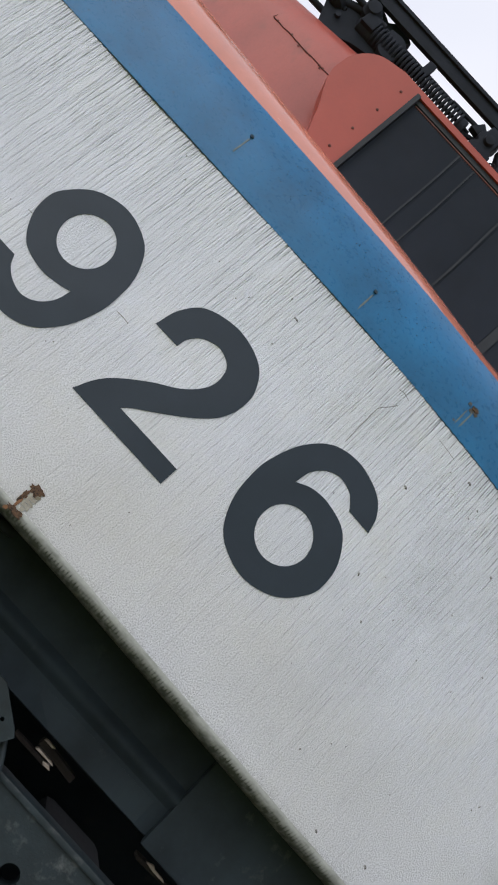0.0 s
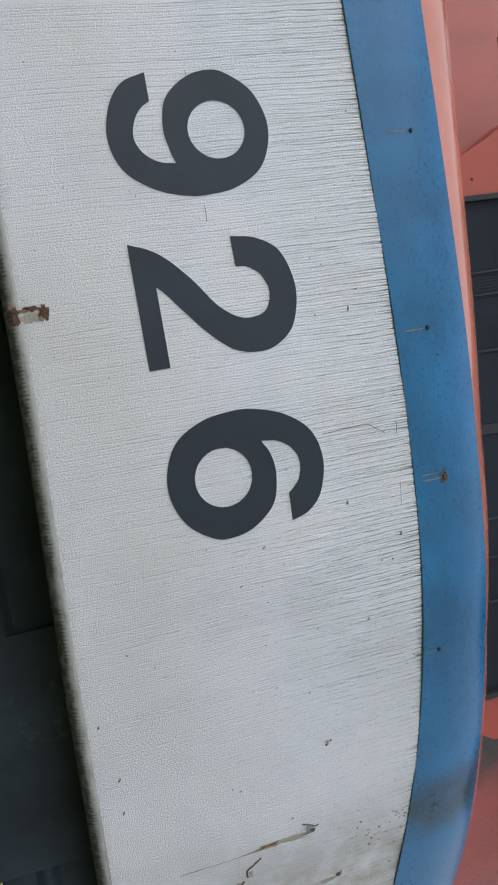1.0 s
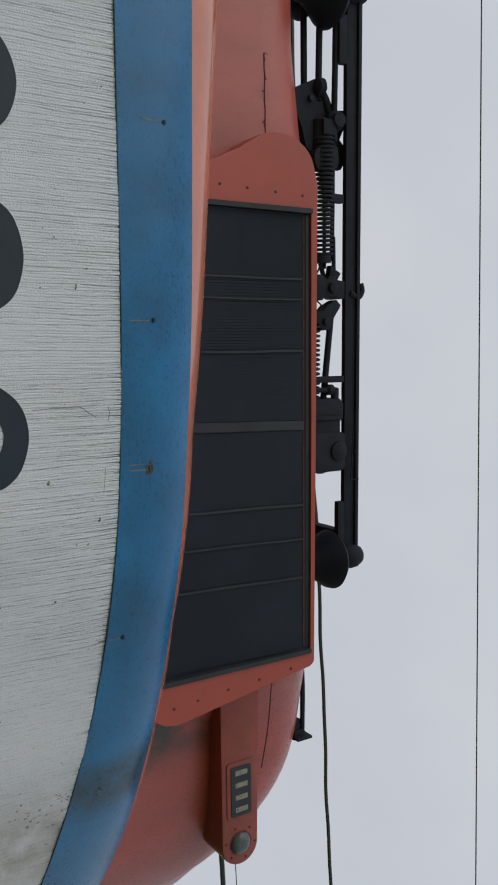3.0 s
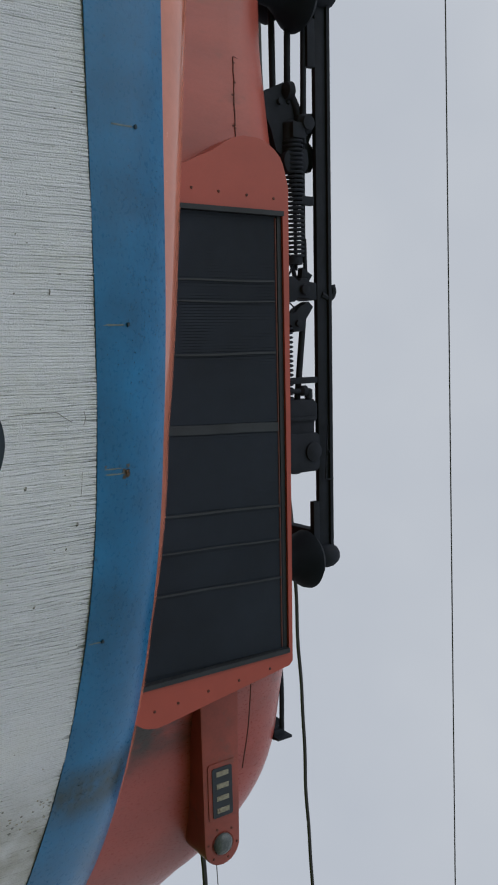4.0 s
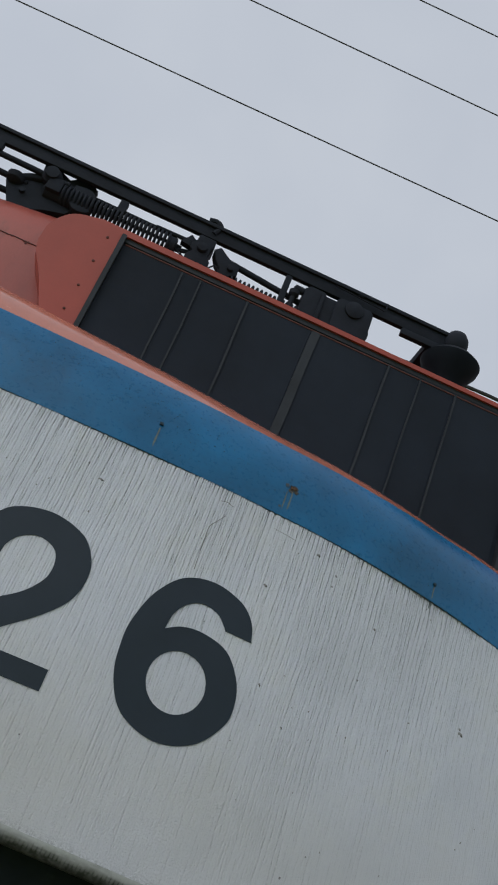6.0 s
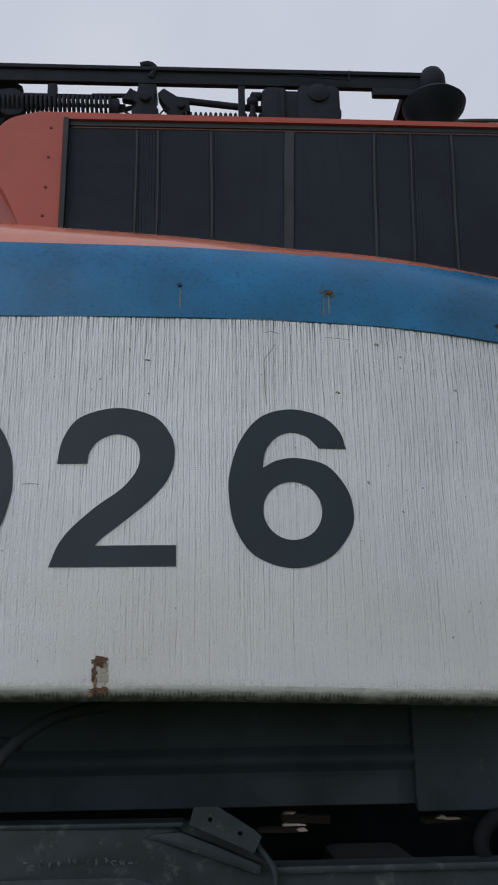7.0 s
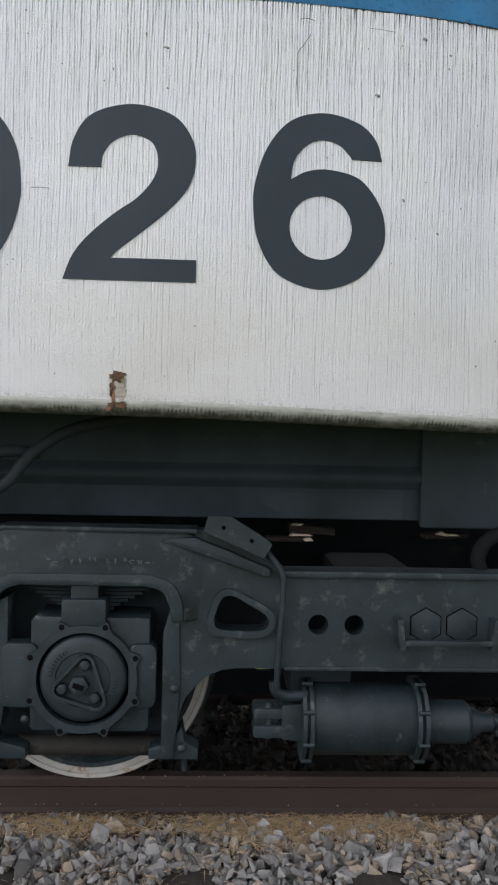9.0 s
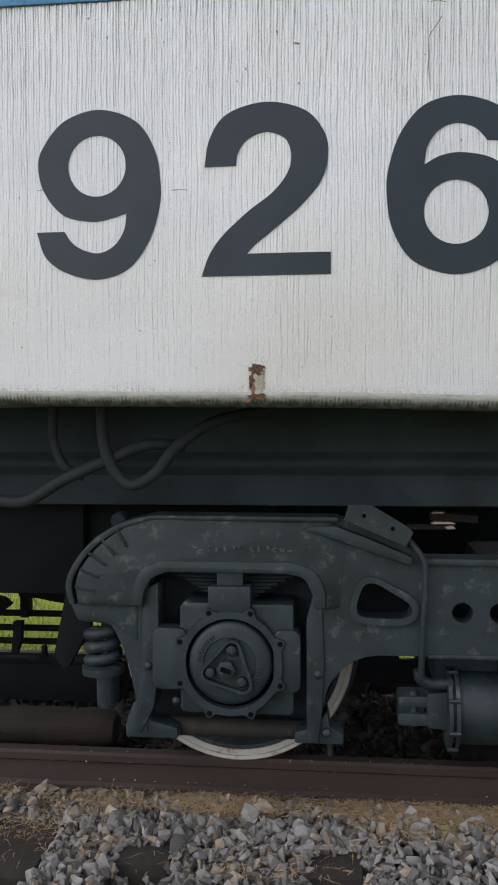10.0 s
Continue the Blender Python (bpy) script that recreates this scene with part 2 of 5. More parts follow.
def ground_material():
    m = bpy.data.materials.new("ground_cover")
    m.use_nodes = True
    N, L = m.node_tree.nodes, m.node_tree.links
    b = N["Principled BSDF"]
    b.inputs["Roughness"].default_value = 0.95
    geo = N.new("ShaderNodeNewGeometry")
    sep = N.new("ShaderNodeSeparateXYZ")
    L.new(geo.outputs["Position"], sep.inputs[0])

    def noise_of(s):
        n = N.new("ShaderNodeTexNoise")
        n.inputs["Scale"].default_value, n.inputs["Detail"].default_value = s, 8
        L.new(geo.outputs["Position"], n.inputs["Vector"])
        return n.outputs[0]

    def op(kind, a, c):
        x = N.new("ShaderNodeMath")
        x.operation = kind
        for i, v in enumerate((a, c)):
            if v is None:
                continue
            if isinstance(v, (int, float)):
                x.inputs[i].default_value = v
            else:
                L.new(v, x.inputs[i])
        return x.outputs[0]

    def mix(f, a, c):
        x = N.new("ShaderNodeMixRGB")
        for i, v in ((0, f), (1, a), (2, c)):
            if isinstance(v, tuple):
                x.inputs[i].default_value = (*v, 1)
            else:
                L.new(v, x.inputs[i])
        return x.outputs[0]

    dist = op("ABSOLUTE", op("SUBTRACT", sep.outputs[1], 2.6), None)
    edge = N.new("ShaderNodeMapRange")
    edge.inputs[1].default_value, edge.inputs[2].default_value = 3.25, 3.45
    L.new(op("ADD", dist, op("MULTIPLY", noise_of(2.5), 0.5)), edge.inputs[0])
    vor = N.new("ShaderNodeTexVoronoi")
    vor.inputs["Scale"].default_value = 24
    L.new(geo.outputs["Position"], vor.inputs["Vector"])
    gravel = mix(vor.outputs["Distance"], (0.06, 0.055, 0.05), (0.20, 0.185, 0.165))
    gravel = mix(noise_of(5), gravel, (0.16, 0.115, 0.065))
    meadow = mix(noise_of(7), (0.13, 0.20, 0.014), (0.34, 0.38, 0.035))
    L.new(mix(edge.outputs[0], gravel, meadow), b.inputs["Base Color"])
    bp = N.new("ShaderNodeBump")
    bp.inputs["Strength"].default_value, bp.inputs["Distance"].default_value = 0.8, 0.03
    L.new(op("ADD", vor.outputs["Distance"], noise_of(30)), bp.inputs["Height"])
    L.new(bp.outputs[0], b.inputs["Normal"])
    return m


# ---- mesh helpers ----
def thing(name, label, category, group="", kind="", at=(0, 0, 0)):
    e = new(name)
    e.location = at
    e.empty_display_size = 0.1
    return tagged(e, label, category, group, kind)


def part(name, bm, mat, parent, label="", smooth=40):
    """Links a bmesh as one mesh object under a thing or part (all in world axes)."""
    me = bpy.data.meshes.new(name)
    bmesh.ops.recalc_face_normals(bm, faces=bm.faces)
    if smooth:
        for f in bm.faces:
            f.smooth = True
        for e in bm.edges:
            if len(e.link_faces) == 2 and e.calc_face_angle(0) > radians(smooth):
                e.smooth = False
    bm.to_mesh(me)
    bm.free()
    me.materials.append(mat)
    ob = new(name, me)
    if parent is not None:
        ob.parent = parent
        base = Vector(parent.location) if parent.parent is None else Vector((0, 0, 0))
        ob.matrix_parent_inverse = Matrix.Translation(-base)
    if label:
        tagged(ob, label)
    return ob


def numpy_part(name, verts, faces, mat, parent=None, label="", smooth=True):
    me = bpy.data.meshes.new(name)
    if isinstance(faces, np.ndarray):
        k = faces.shape[1]
        me.vertices.add(len(verts))
        me.vertices.foreach_set("co", np.asarray(verts, np.float32).ravel())
        me.loops.add(faces.size)
        me.loops.foreach_set("vertex_index", faces.astype(np.int32).ravel())
        me.polygons.add(len(faces))
        me.polygons.foreach_set("loop_start", np.arange(0, faces.size, k, dtype=np.int32))
    else:
        me.from_pydata([tuple(map(float, v)) for v in verts], [], [tuple(int(i) for i in f) for f in faces])
    me.materials.append(mat)
    me.polygons.foreach_set("use_smooth", [smooth] * len(me.polygons))
    me.update(calc_edges=True)
    ob = new(name, me)
    if parent is not None:
        ob.parent = parent
    if label:
        tagged(ob, label)
    return ob


def bevel(bm, w, seg=2, angle=25):
    if w > 0:
        es = [e for e in bm.edges if len(e.link_faces) == 2 and e.calc_face_angle(0) > radians(angle)]
        bmesh.ops.bevel(bm, geom=es, offset=w, segments=seg, affect="EDGES", profile=0.6, clamp_overlap=True)


def box(x0, x1, y0, y1, z0, z1, w=0.0, into=None, turn=None):
    bm = bmesh.new()
    bmesh.ops.create_cube(bm, size=1)
    for v in bm.verts:
        v.co = Vector(((x0 + x1) / 2 + v.co.x * (x1 - x0), (y0 + y1) / 2 + v.co.y * (y1 - y0), (z0 + z1) / 2 + v.co.z * (z1 - z0)))
    bevel(bm, w)
    if turn:
        c = Vector(((x0 + x1) / 2, (y0 + y1) / 2, (z0 + z1) / 2))
        bmesh.ops.rotate(bm, verts=bm.verts, cent=c, matrix=Euler([radians(a) for a in turn]).to_matrix())
    return merge(into, bm)


def merge(into, bm):
    if into is None:
        return bm
    me = bpy.data.meshes.new("tmp")
    bm.to_mesh(me)
    bm.free()
    into.from_mesh(me)
    bpy.data.meshes.remove(me)
    return into


def prism(outline, y0, y1, holes=(), w=0.0, into=None):
    """A plate with that outline in x and z, from y0 (facing the camera) to y1, with holes through it."""
    bm = bmesh.new()
    edges = []
    for loop in (outline, *holes):
        vs = [bm.verts.new((x, y0, z)) for x, z in loop]
        edges += [bm.edges.new((vs[i], vs[(i + 1) % len(vs)])) for i in range(len(vs))]
    bmesh.ops.triangle_fill(bm, use_beauty=True, use_dissolve=False, edges=edges)
    bmesh.ops.dissolve_limit(bm, angle_limit=0.001, verts=bm.verts, edges=bm.edges, delimit={"NORMAL"}) if not holes else None
    r = bmesh.ops.extrude_face_region(bm, geom=bm.faces[:])
    for v in r["geom"]:
        if isinstance(v, bmesh.types.BMVert):
            v.co.y = y1
    bmesh.ops.recalc_face_normals(bm, faces=bm.faces)
    bevel(bm, w, angle=50)
    return merge(into, bm)


def lathe(profile, center, axis="y", seg=32, into=None, caps=True):
    """Turns (radius, along) pairs round an axis through center."""
    bm = bmesh.new()
    rings = []
    for r, a in profile:
        ring = []
        for i in range(seg):
            t = 2 * math.pi * i / seg
            c, s = r * math.cos(t), r * math.sin(t)
            p = {"y": (c, a, s), "x": (a, c, s), "z": (c, s, a)}[axis]
            ring.append(bm.verts.new(Vector(center) + Vector(p)))
        rings.append(ring)
    for k in range(len(rings) - 1):
        for i in range(seg):
            j = (i + 1) % seg
            bm.faces.new((rings[k][i], rings[k][j], rings[k + 1][j], rings[k + 1][i]))
    if caps:
        bm.faces.new(rings[0])
        bm.faces.new(rings[-1])
    return merge(into, bm)


def disc(x, z, r, y0, y1, into=None, w=0.004, seg=24):
    return lathe([(r - w, y0), (r, y0 + w), (r, y1)], (x, 0, z), "y", seg, into)


def smooth_line(points, steps=8):
    """A Catmull-Rom line through the points."""
    p = [Vector(q) for q in points]
    p = [2 * p[0] - p[1]] + p + [2 * p[-1] - p[-2]]
    out = []
    for i in range(1, len(p) - 2):
        for k in range(steps):
            t = k / steps
            out.append(0.5 * ((2 * p[i]) + (p[i + 1] - p[i - 1]) * t + (2 * p[i - 1] - 5 * p[i] + 4 * p[i + 1] - p[i + 2]) * t * t
                              + (3 * p[i] - p[i - 1] - 3 * p[i + 1] + p[i + 2]) * t ** 3))
    return out + [p[-2]]


def tube(points, r, seg=10, into=None, steps=6, curved=True):
    pts = smooth_line(points, steps) if curved and len(points) > 2 else [Vector(p) for p in points]
    bm = bmesh.new()
    rings, up = [], None
    for i, p in enumerate(pts):
        d = (pts[min(i + 1, len(pts) - 1)] - pts[max(i - 1, 0)]).normalized()
        if up is None:
            up = d.orthogonal().normalized()
        up = (up - d * up.dot(d)).normalized()
        side = d.cross(up)
        rings.append([bm.verts.new(p + r * (math.cos(a) * up + math.sin(a) * side)) for a in (2 * math.pi * k / seg for k in range(seg))])
    for k in range(len(rings) - 1):
        for i in range(seg):
            j = (i + 1) % seg
            bm.faces.new((rings[k][i], rings[k][j], rings[k + 1][j], rings[k + 1][i]))
    bm.faces.new(rings[0])
    bm.faces.new(rings[-1])
    return merge(into, bm)


def coil(center, r, wire, turns, length, axis="x", into=None, seg=7):
    pts = []
    n = int(turns * 14)
    for i in range(n + 1):
        t = i / n
        a = 2 * math.pi * turns * t
        u, c, s = (t - 0.5) * length, r * math.cos(a), r * math.sin(a)
        pts.append(Vector(center) + Vector({"x": (u, c, s), "z": (c, s, u)}[axis]))
    return tube(pts, wire, seg, into, curved=False)


def arc(cx, cz, rx, rz, a0, a1, n=12):
    """Points of an ellipse in x and z, from a0 to a1 degrees."""
    return [(cx + rx * math.cos(radians(a0 + (a1 - a0) * i / n)), cz + rz * math.sin(radians(a0 + (a1 - a0) * i / n))) for i in range(n + 1)]


def rounded(x0, x1, z0, z1, r, n=5):
    return (arc(x1 - r, z0 + r, r, r, -90, 0, n) + arc(x1 - r, z1 - r, r, r, 0, 90, n) + arc(x0 + r, z1 - r, r, r, 90, 180, n)
            + arc(x0 + r, z0 + r, r, r, 180, 270, n))


def line2(points, steps=6):
    """A smooth line through points of x and z."""
    return [(v.x, v.z) for v in smooth_line([(x, 0, z) for x, z in points], steps)]


# ---- the locomotive's body ----
def side_y(x):
    """Plan of the hull's near side: straight, then bending in to the nose."""
    if x < -0.25:
        return 2.95
    if x < 2.2:
        return 2.95 + 0.09 * (x + 0.25) ** 2
    u = min(1.0, (x - 2.2) / 1.2)
    return 3.490 + 0.529 * u + (YC - 3.490 - 0.529) * (1 - math.sqrt(1 - u * u))


def inward(x):
    s = (side_y(x + 0.01) - side_y(x - 0.01)) / 0.02
    n = Vector((-s, 1, 0))
    return n.normalized()


def sill(x):
    """Height of the rolled lower edge."""
    return 1.580 - 0.012 * x - 0.018 * max(0.0, min(1.0, x))


def white_top(x):
    return 2.895 - 0.006 * min(x, 0) - 0.0577 * max(0, x - 0.55) ** 2


def blue_top(x):
    return 3.222 - 0.012 * min(x, 0) - 0.05 * max(0, x - 1.2)


def shoulder_rise(x):
    return 0.385 + 0.078 * max(0, 0.4 - x) + 0.1 * max(0, x - 1.25)


def shoulder(x, th):
    """Point of the rounded shoulder above the blue band's start; th in degrees, 90 is flat on top."""
    z0 = white_top(x) + 0.06
    b = shoulder_rise(x)
    a = 0.34
    off = a * (1 - math.cos(radians(th)))
    p = Vector((x, side_y(x), 0)) + inward(x) * off
    return Vector((p.x, min(p.y, YC), z0 + b * math.sin(radians(th))))


def blue_angle(x):
    z0 = white_top(x) + 0.06
    b = shoulder_rise(x)
    return math.degrees(math.asin(max(0.1, min(0.97, (blue_top(x) - z0) / b))))


def stations(x0, x1, step):
    n = max(1, int(round((x1 - x0) / step)))
    return [x0 + (x1 - x0) * i / n for i in range(n + 1)]


def sheet(rows):
    """A skin over rows of points."""
    bm = bmesh.new()
    vs = [[bm.verts.new(p) for p in row] for row in rows]
    for a, b in zip(vs, vs[1:]):
        for i in range(len(a) - 1):
            bm.faces.new((a[i], a[i + 1], b[i + 1], b[i]))
    bmesh.ops.remove_doubles(bm, verts=bm.verts, dist=0.0004)
    return bm


HULL_X = stations(-7.0, -1.9, 0.5)[:-1] + stations(-1.9, 2.2, 0.06)[:-1] + [2.2 + 1.2 * math.sin(radians(a)) for a in range(0, 91, 5)]
loco = thing("locomotive", "old streamlined electric locomotive in faded white, blue and orange-red", "locomotive", at=(0, YC, 0.17))


def bulge(x, z):
    """Waves of the old sheet metal."""
    w = noise.noise((x * 2.1, 0, z * 2.3)) + (0.22 + 0.35 * max(0.0, x - 1.3) + 0.35 * max(0.0, 1.95 - z)) * noise.noise((x * 7, 5.0, z * 8))
    return 0.007 * w * max(0.0, min(1.0, (z - sill(x) - 0.05) / 0.06))


def white_panel():
    """The ribbed white side: paint blistered along upright lines; dirt and painted shade darken the grooves."""
    rng = np.random.default_rng(5)
    x0, x1, dx = -1.9, 2.75, 0.0012
    xs = np.arange(x0, x1 + dx, dx)
    nz = 104
    v = np.linspace(0, 1, nz)
    top = np.array([white_top(x) for x in xs])
    foot = np.array([sill(x) + 0.05 for x in xs])
    Z = foot[:, None] + (top - foot)[:, None] * v[None, :]
    G = np.zeros_like(Z)
    drift = np.array([[0.007 * noise.noise((x * 1.6, 1.0, z * 1.9)) + 0.0034 * noise.noise((x * 5, 2.0, z * 9)) for z in (1.6, 1.7, 1.8, 1.9, 2.0, 2.1, 2.2, 2.3, 2.4, 2.5, 2.6, 2.7, 2.8, 2.9)] for x in xs[::24]])
    # each groove is cut in and also painted dark, for dirt and shade
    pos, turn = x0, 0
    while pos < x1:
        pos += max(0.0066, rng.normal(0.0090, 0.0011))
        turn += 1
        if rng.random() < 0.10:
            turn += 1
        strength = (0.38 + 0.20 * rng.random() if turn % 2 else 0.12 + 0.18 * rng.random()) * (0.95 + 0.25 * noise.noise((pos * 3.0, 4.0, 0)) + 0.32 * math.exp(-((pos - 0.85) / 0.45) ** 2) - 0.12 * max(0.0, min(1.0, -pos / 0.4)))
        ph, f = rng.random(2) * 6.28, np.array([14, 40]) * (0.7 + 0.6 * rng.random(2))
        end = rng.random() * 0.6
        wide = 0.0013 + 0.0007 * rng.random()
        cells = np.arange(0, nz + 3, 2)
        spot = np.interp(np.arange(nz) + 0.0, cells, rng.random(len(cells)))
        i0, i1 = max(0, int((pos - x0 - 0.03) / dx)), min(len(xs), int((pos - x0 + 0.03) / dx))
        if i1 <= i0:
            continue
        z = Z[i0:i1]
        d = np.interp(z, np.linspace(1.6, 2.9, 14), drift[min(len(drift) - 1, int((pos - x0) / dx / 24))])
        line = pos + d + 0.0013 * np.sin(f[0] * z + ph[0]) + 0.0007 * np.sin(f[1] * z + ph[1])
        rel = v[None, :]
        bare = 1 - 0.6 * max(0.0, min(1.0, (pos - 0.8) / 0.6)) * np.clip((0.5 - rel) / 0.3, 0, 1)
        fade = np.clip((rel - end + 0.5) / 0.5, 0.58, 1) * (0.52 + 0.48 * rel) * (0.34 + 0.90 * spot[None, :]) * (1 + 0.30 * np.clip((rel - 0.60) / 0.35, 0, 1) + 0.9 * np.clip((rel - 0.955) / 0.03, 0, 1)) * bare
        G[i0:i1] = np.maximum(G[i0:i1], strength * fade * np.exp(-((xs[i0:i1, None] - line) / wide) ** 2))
    # a comb of dirt above the lower edge, and a painted fade into its shade
    comb = np.repeat(rng.random(len(xs) // 3 + 1), 3)[:len(xs)] ** 1.5
    drip = np.array([0.5 + 0.9 * noise.noise((x * 5, 3, 0)) for x in xs]).clip(0.1, 1)
    low = Z - foot[:, None]
    G = np.maximum(G, (comb * drip)[:, None] * np.clip(1 - low / (0.012 + 0.03 * drip[:, None]), 0, 1) * 1.1)
    G = np.maximum(G, (0.26 + 0.30 * comb)[:, None] * np.clip(1 - low / (0.018 + 0.030 * drip[:, None]), 0, 1) ** 1.6)
    # cream-grey dust that also paints in the shaded foot of the side
    dust_shade = np.array([[0.5 + 0.9 * noise.noise((x * 1.5, 9.0, zz * 2.5)) for zz in (1.6, 1.8, 2.0, 2.2)] for x in xs[::40]]).clip(0, 1)
    dust_shade = np.array([np.interp(xs, xs[::40], dust_shade[:, k]) for k in range(4)]).T
    dust = np.array([np.interp(Z[i], (1.6, 1.8, 2.0, 2.2), dust_shade[i]) for i in range(len(xs))])
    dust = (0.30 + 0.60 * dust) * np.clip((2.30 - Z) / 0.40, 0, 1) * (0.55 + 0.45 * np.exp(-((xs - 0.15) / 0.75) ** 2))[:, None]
    levels = np.linspace(1.635, 2.95, 44)
    wob = np.array([[bulge(x, zz) for zz in levels] for x in xs[::16]])
    wob = np.array([np.interp(xs, xs[::16], wob[:, k]) for k in range(len(levels))]).T
    W = np.array([np.interp(Z[i], levels, wob[i]) for i in range(len(xs))])
    base = np.array([side_y(x) for x in xs])
    Yv = base[:, None] + 0.0085 * G * np.clip(low / 0.03, 0, 1) + W
    verts = np.stack([np.repeat(xs[:, None], nz, 1), Yv, Z], -1).reshape(-1, 3)
    idx = np.arange(len(xs) * nz).reshape(len(xs), nz)
    faces = np.stack([idx[:-1, :-1], idx[1:, :-1], idx[1:, 1:], idx[:-1, 1:]], -1).reshape(-1, 4)
    ob = numpy_part("side_panel", verts, faces, M_WHITE, None, "white painted steel side, blistered in fine upright ribs")
    at = ob.data.attributes.new("grime_shade", "FLOAT", "POINT")
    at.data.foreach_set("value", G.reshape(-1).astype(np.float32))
    ob.data.attributes.new("dust_shade", "FLOAT", "POINT").data.foreach_set("value", dust.reshape(-1).astype(np.float32))
    ob.parent = loco
    ob.matrix_parent_inverse = Matrix.Translation((0, -YC, -0.17))
    return ob


panel = white_panel()


def hull_rest():
    rows = [[(x, side_y(x), sill(x) + 0.05 + (white_top(x) - sill(x) - 0.05) * k / 6) for k in range(7)] for x in HULL_X if x <= -1.9]
    rows[-1] = [(-1.9, side_y(-1.9), p[2]) for p in rows[-1]]
    part("rear_side_panel", sheet(rows), M_WHITE, loco)
    tail = [2.748] + [x for x in HULL_X if x > 2.76]
    part("nose_panel", sheet([[(x, side_y(x), sill(x) + 0.05 + (white_top(x) - sill(x) - 0.05) * k / 6) for k in range(7)] for x in tail]), M_WHITE, loco)
    # rolled lower lip: dirt in a ragged comb, underside shade painted by angle
    rng = np.random.default_rng(31)
    xs = np.concatenate([[x for x in HULL_X if x < -1.9], np.arange(-1.9, 2.75, 0.002), [x for x in HULL_X if x > 2.76]])
    angles = list(range(0, 91, 6)) + [105, 120]
    verts, grime_shade, tooth, left = [], [], 20.0, 0
    for x in xs:
        n = inward(x)
        if left <= 0:
            tooth, left = rng.uniform(12, 26) + 12 * noise.noise((x * 4, 6.0, 0)), int(rng.integers(5, 8))
        left -= 1
        for a in angles:
            p = Vector((x, side_y(x), 0)) + n * (0.05 * (1 - math.cos(radians(a))))
            verts.append((p.x, min(p.y, YC), sill(x) + 0.05 - 0.05 * math.sin(radians(a))))
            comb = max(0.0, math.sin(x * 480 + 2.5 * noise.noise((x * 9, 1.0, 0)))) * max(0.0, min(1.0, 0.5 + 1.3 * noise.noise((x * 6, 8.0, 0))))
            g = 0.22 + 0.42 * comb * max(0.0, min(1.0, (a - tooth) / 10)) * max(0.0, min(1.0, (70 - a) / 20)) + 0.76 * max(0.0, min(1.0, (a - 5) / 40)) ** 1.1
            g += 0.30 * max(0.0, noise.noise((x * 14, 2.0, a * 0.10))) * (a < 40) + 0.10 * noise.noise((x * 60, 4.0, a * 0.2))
            grime_shade.append(min(1.25, g))
        p = Vector((x, side_y(x), 0)) + n * 0.16
        verts.append((p.x, min(p.y, YC), sill(x) + 0.02))
        grime_shade.append(1.0)
    m = len(angles) + 1
    idx = np.arange(len(xs) * m).reshape(len(xs), m)
    faces = np.stack([idx[:-1, 1:], idx[1:, 1:], idx[1:, :-1], idx[:-1, :-1]], -1).reshape(-1, 4)
    lip = numpy_part("sill_lip", verts, faces, M_LIP, None, "rolled lower edge, green-black with dirt, its underside shade painted in")
    lip.data.attributes.new("grime_shade", "FLOAT", "POINT").data.foreach_set("value", np.array(grime_shade, np.float32))
    lip.parent = loco
    lip.matrix_parent_inverse = Matrix.Translation((0, -YC, -0.17))
    rows = []
    for x in HULL_X:
        t1 = blue_angle(x)
        row = [(x, side_y(x), white_top(x)), (x, side_y(x) - 0.002, white_top(x) + 0.002), (x, side_y(x) - 0.0015, white_top(x) + 0.03)]
        row += [shoulder(x, t1 * k / 8) for k in range(9)]
        for k, p in enumerate(row[3:-1]):
            u = 0.25 + 0.75 * max(0.0, min(1.0, (x - 1.6) / 0.5))
            p.y -= 0.008 * u * min(1, k / 2, (8 - k) / 2) * noise.noise((x * 4.5, 7.0, p.z * 6))
        rows.append(row)
    edge = [(x, side_y(x) - 0.001, white_top(x) - 0.001 + 0.0024 * math.sin(x * 210) * math.sin(x * 37)) for x in stations(-1.9, 2.7, 0.012)]
    part("paint_edge", tube(edge, 0.0019, 5, curved=False), M_PIT, loco)
    part("blue_band", sheet(rows), M_BLUE, loco, "faded blue band round the hull's shoulder")
    rows = []
    for x in HULL_X:
        t1 = blue_angle(x)
        row = [shoulder(x, t1 + (90 - t1) * k / 8) for k in range(9)]
        e = row[-1]
        row.append(Vector((e.x - 0.1 * max(0, x - 1.5), min(YC, e.y + 0.35), e.z + 0.02)))
        row.append(Vector((min(e.x, 2.6), YC, e.z + 0.03)))
        rows.append(row)
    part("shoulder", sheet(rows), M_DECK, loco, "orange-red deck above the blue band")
    # the far side, the same in mirror
    rows = [[(x, 2 * YC - side_y(x), sill(x) + (white_top(x) - sill(x)) * k / 4) for k in range(5)] + [(p := shoulder(x, a)) and (p.x, 2 * YC - p.y, p.z) for a in (15, 40, 65, 90)]
            + [(min(x, 2.6), YC, shoulder(x, 90).z + 0.03)] for x in HULL_X]
    part("far_side_panel", sheet(rows), M_WHITE, loco)
    # floor of the body
    rows = [[(x, side_y(x) + 0.06 if side_y(x) < YC - 0.1 else YC, sill(x) + 0.03), (x, max(YC, 2 * YC - side_y(x) - 0.06), sill(x) + 0.03)] for x in HULL_X]
    part("floor_plate", sheet(rows), M_UNDER, loco)


hull_rest()


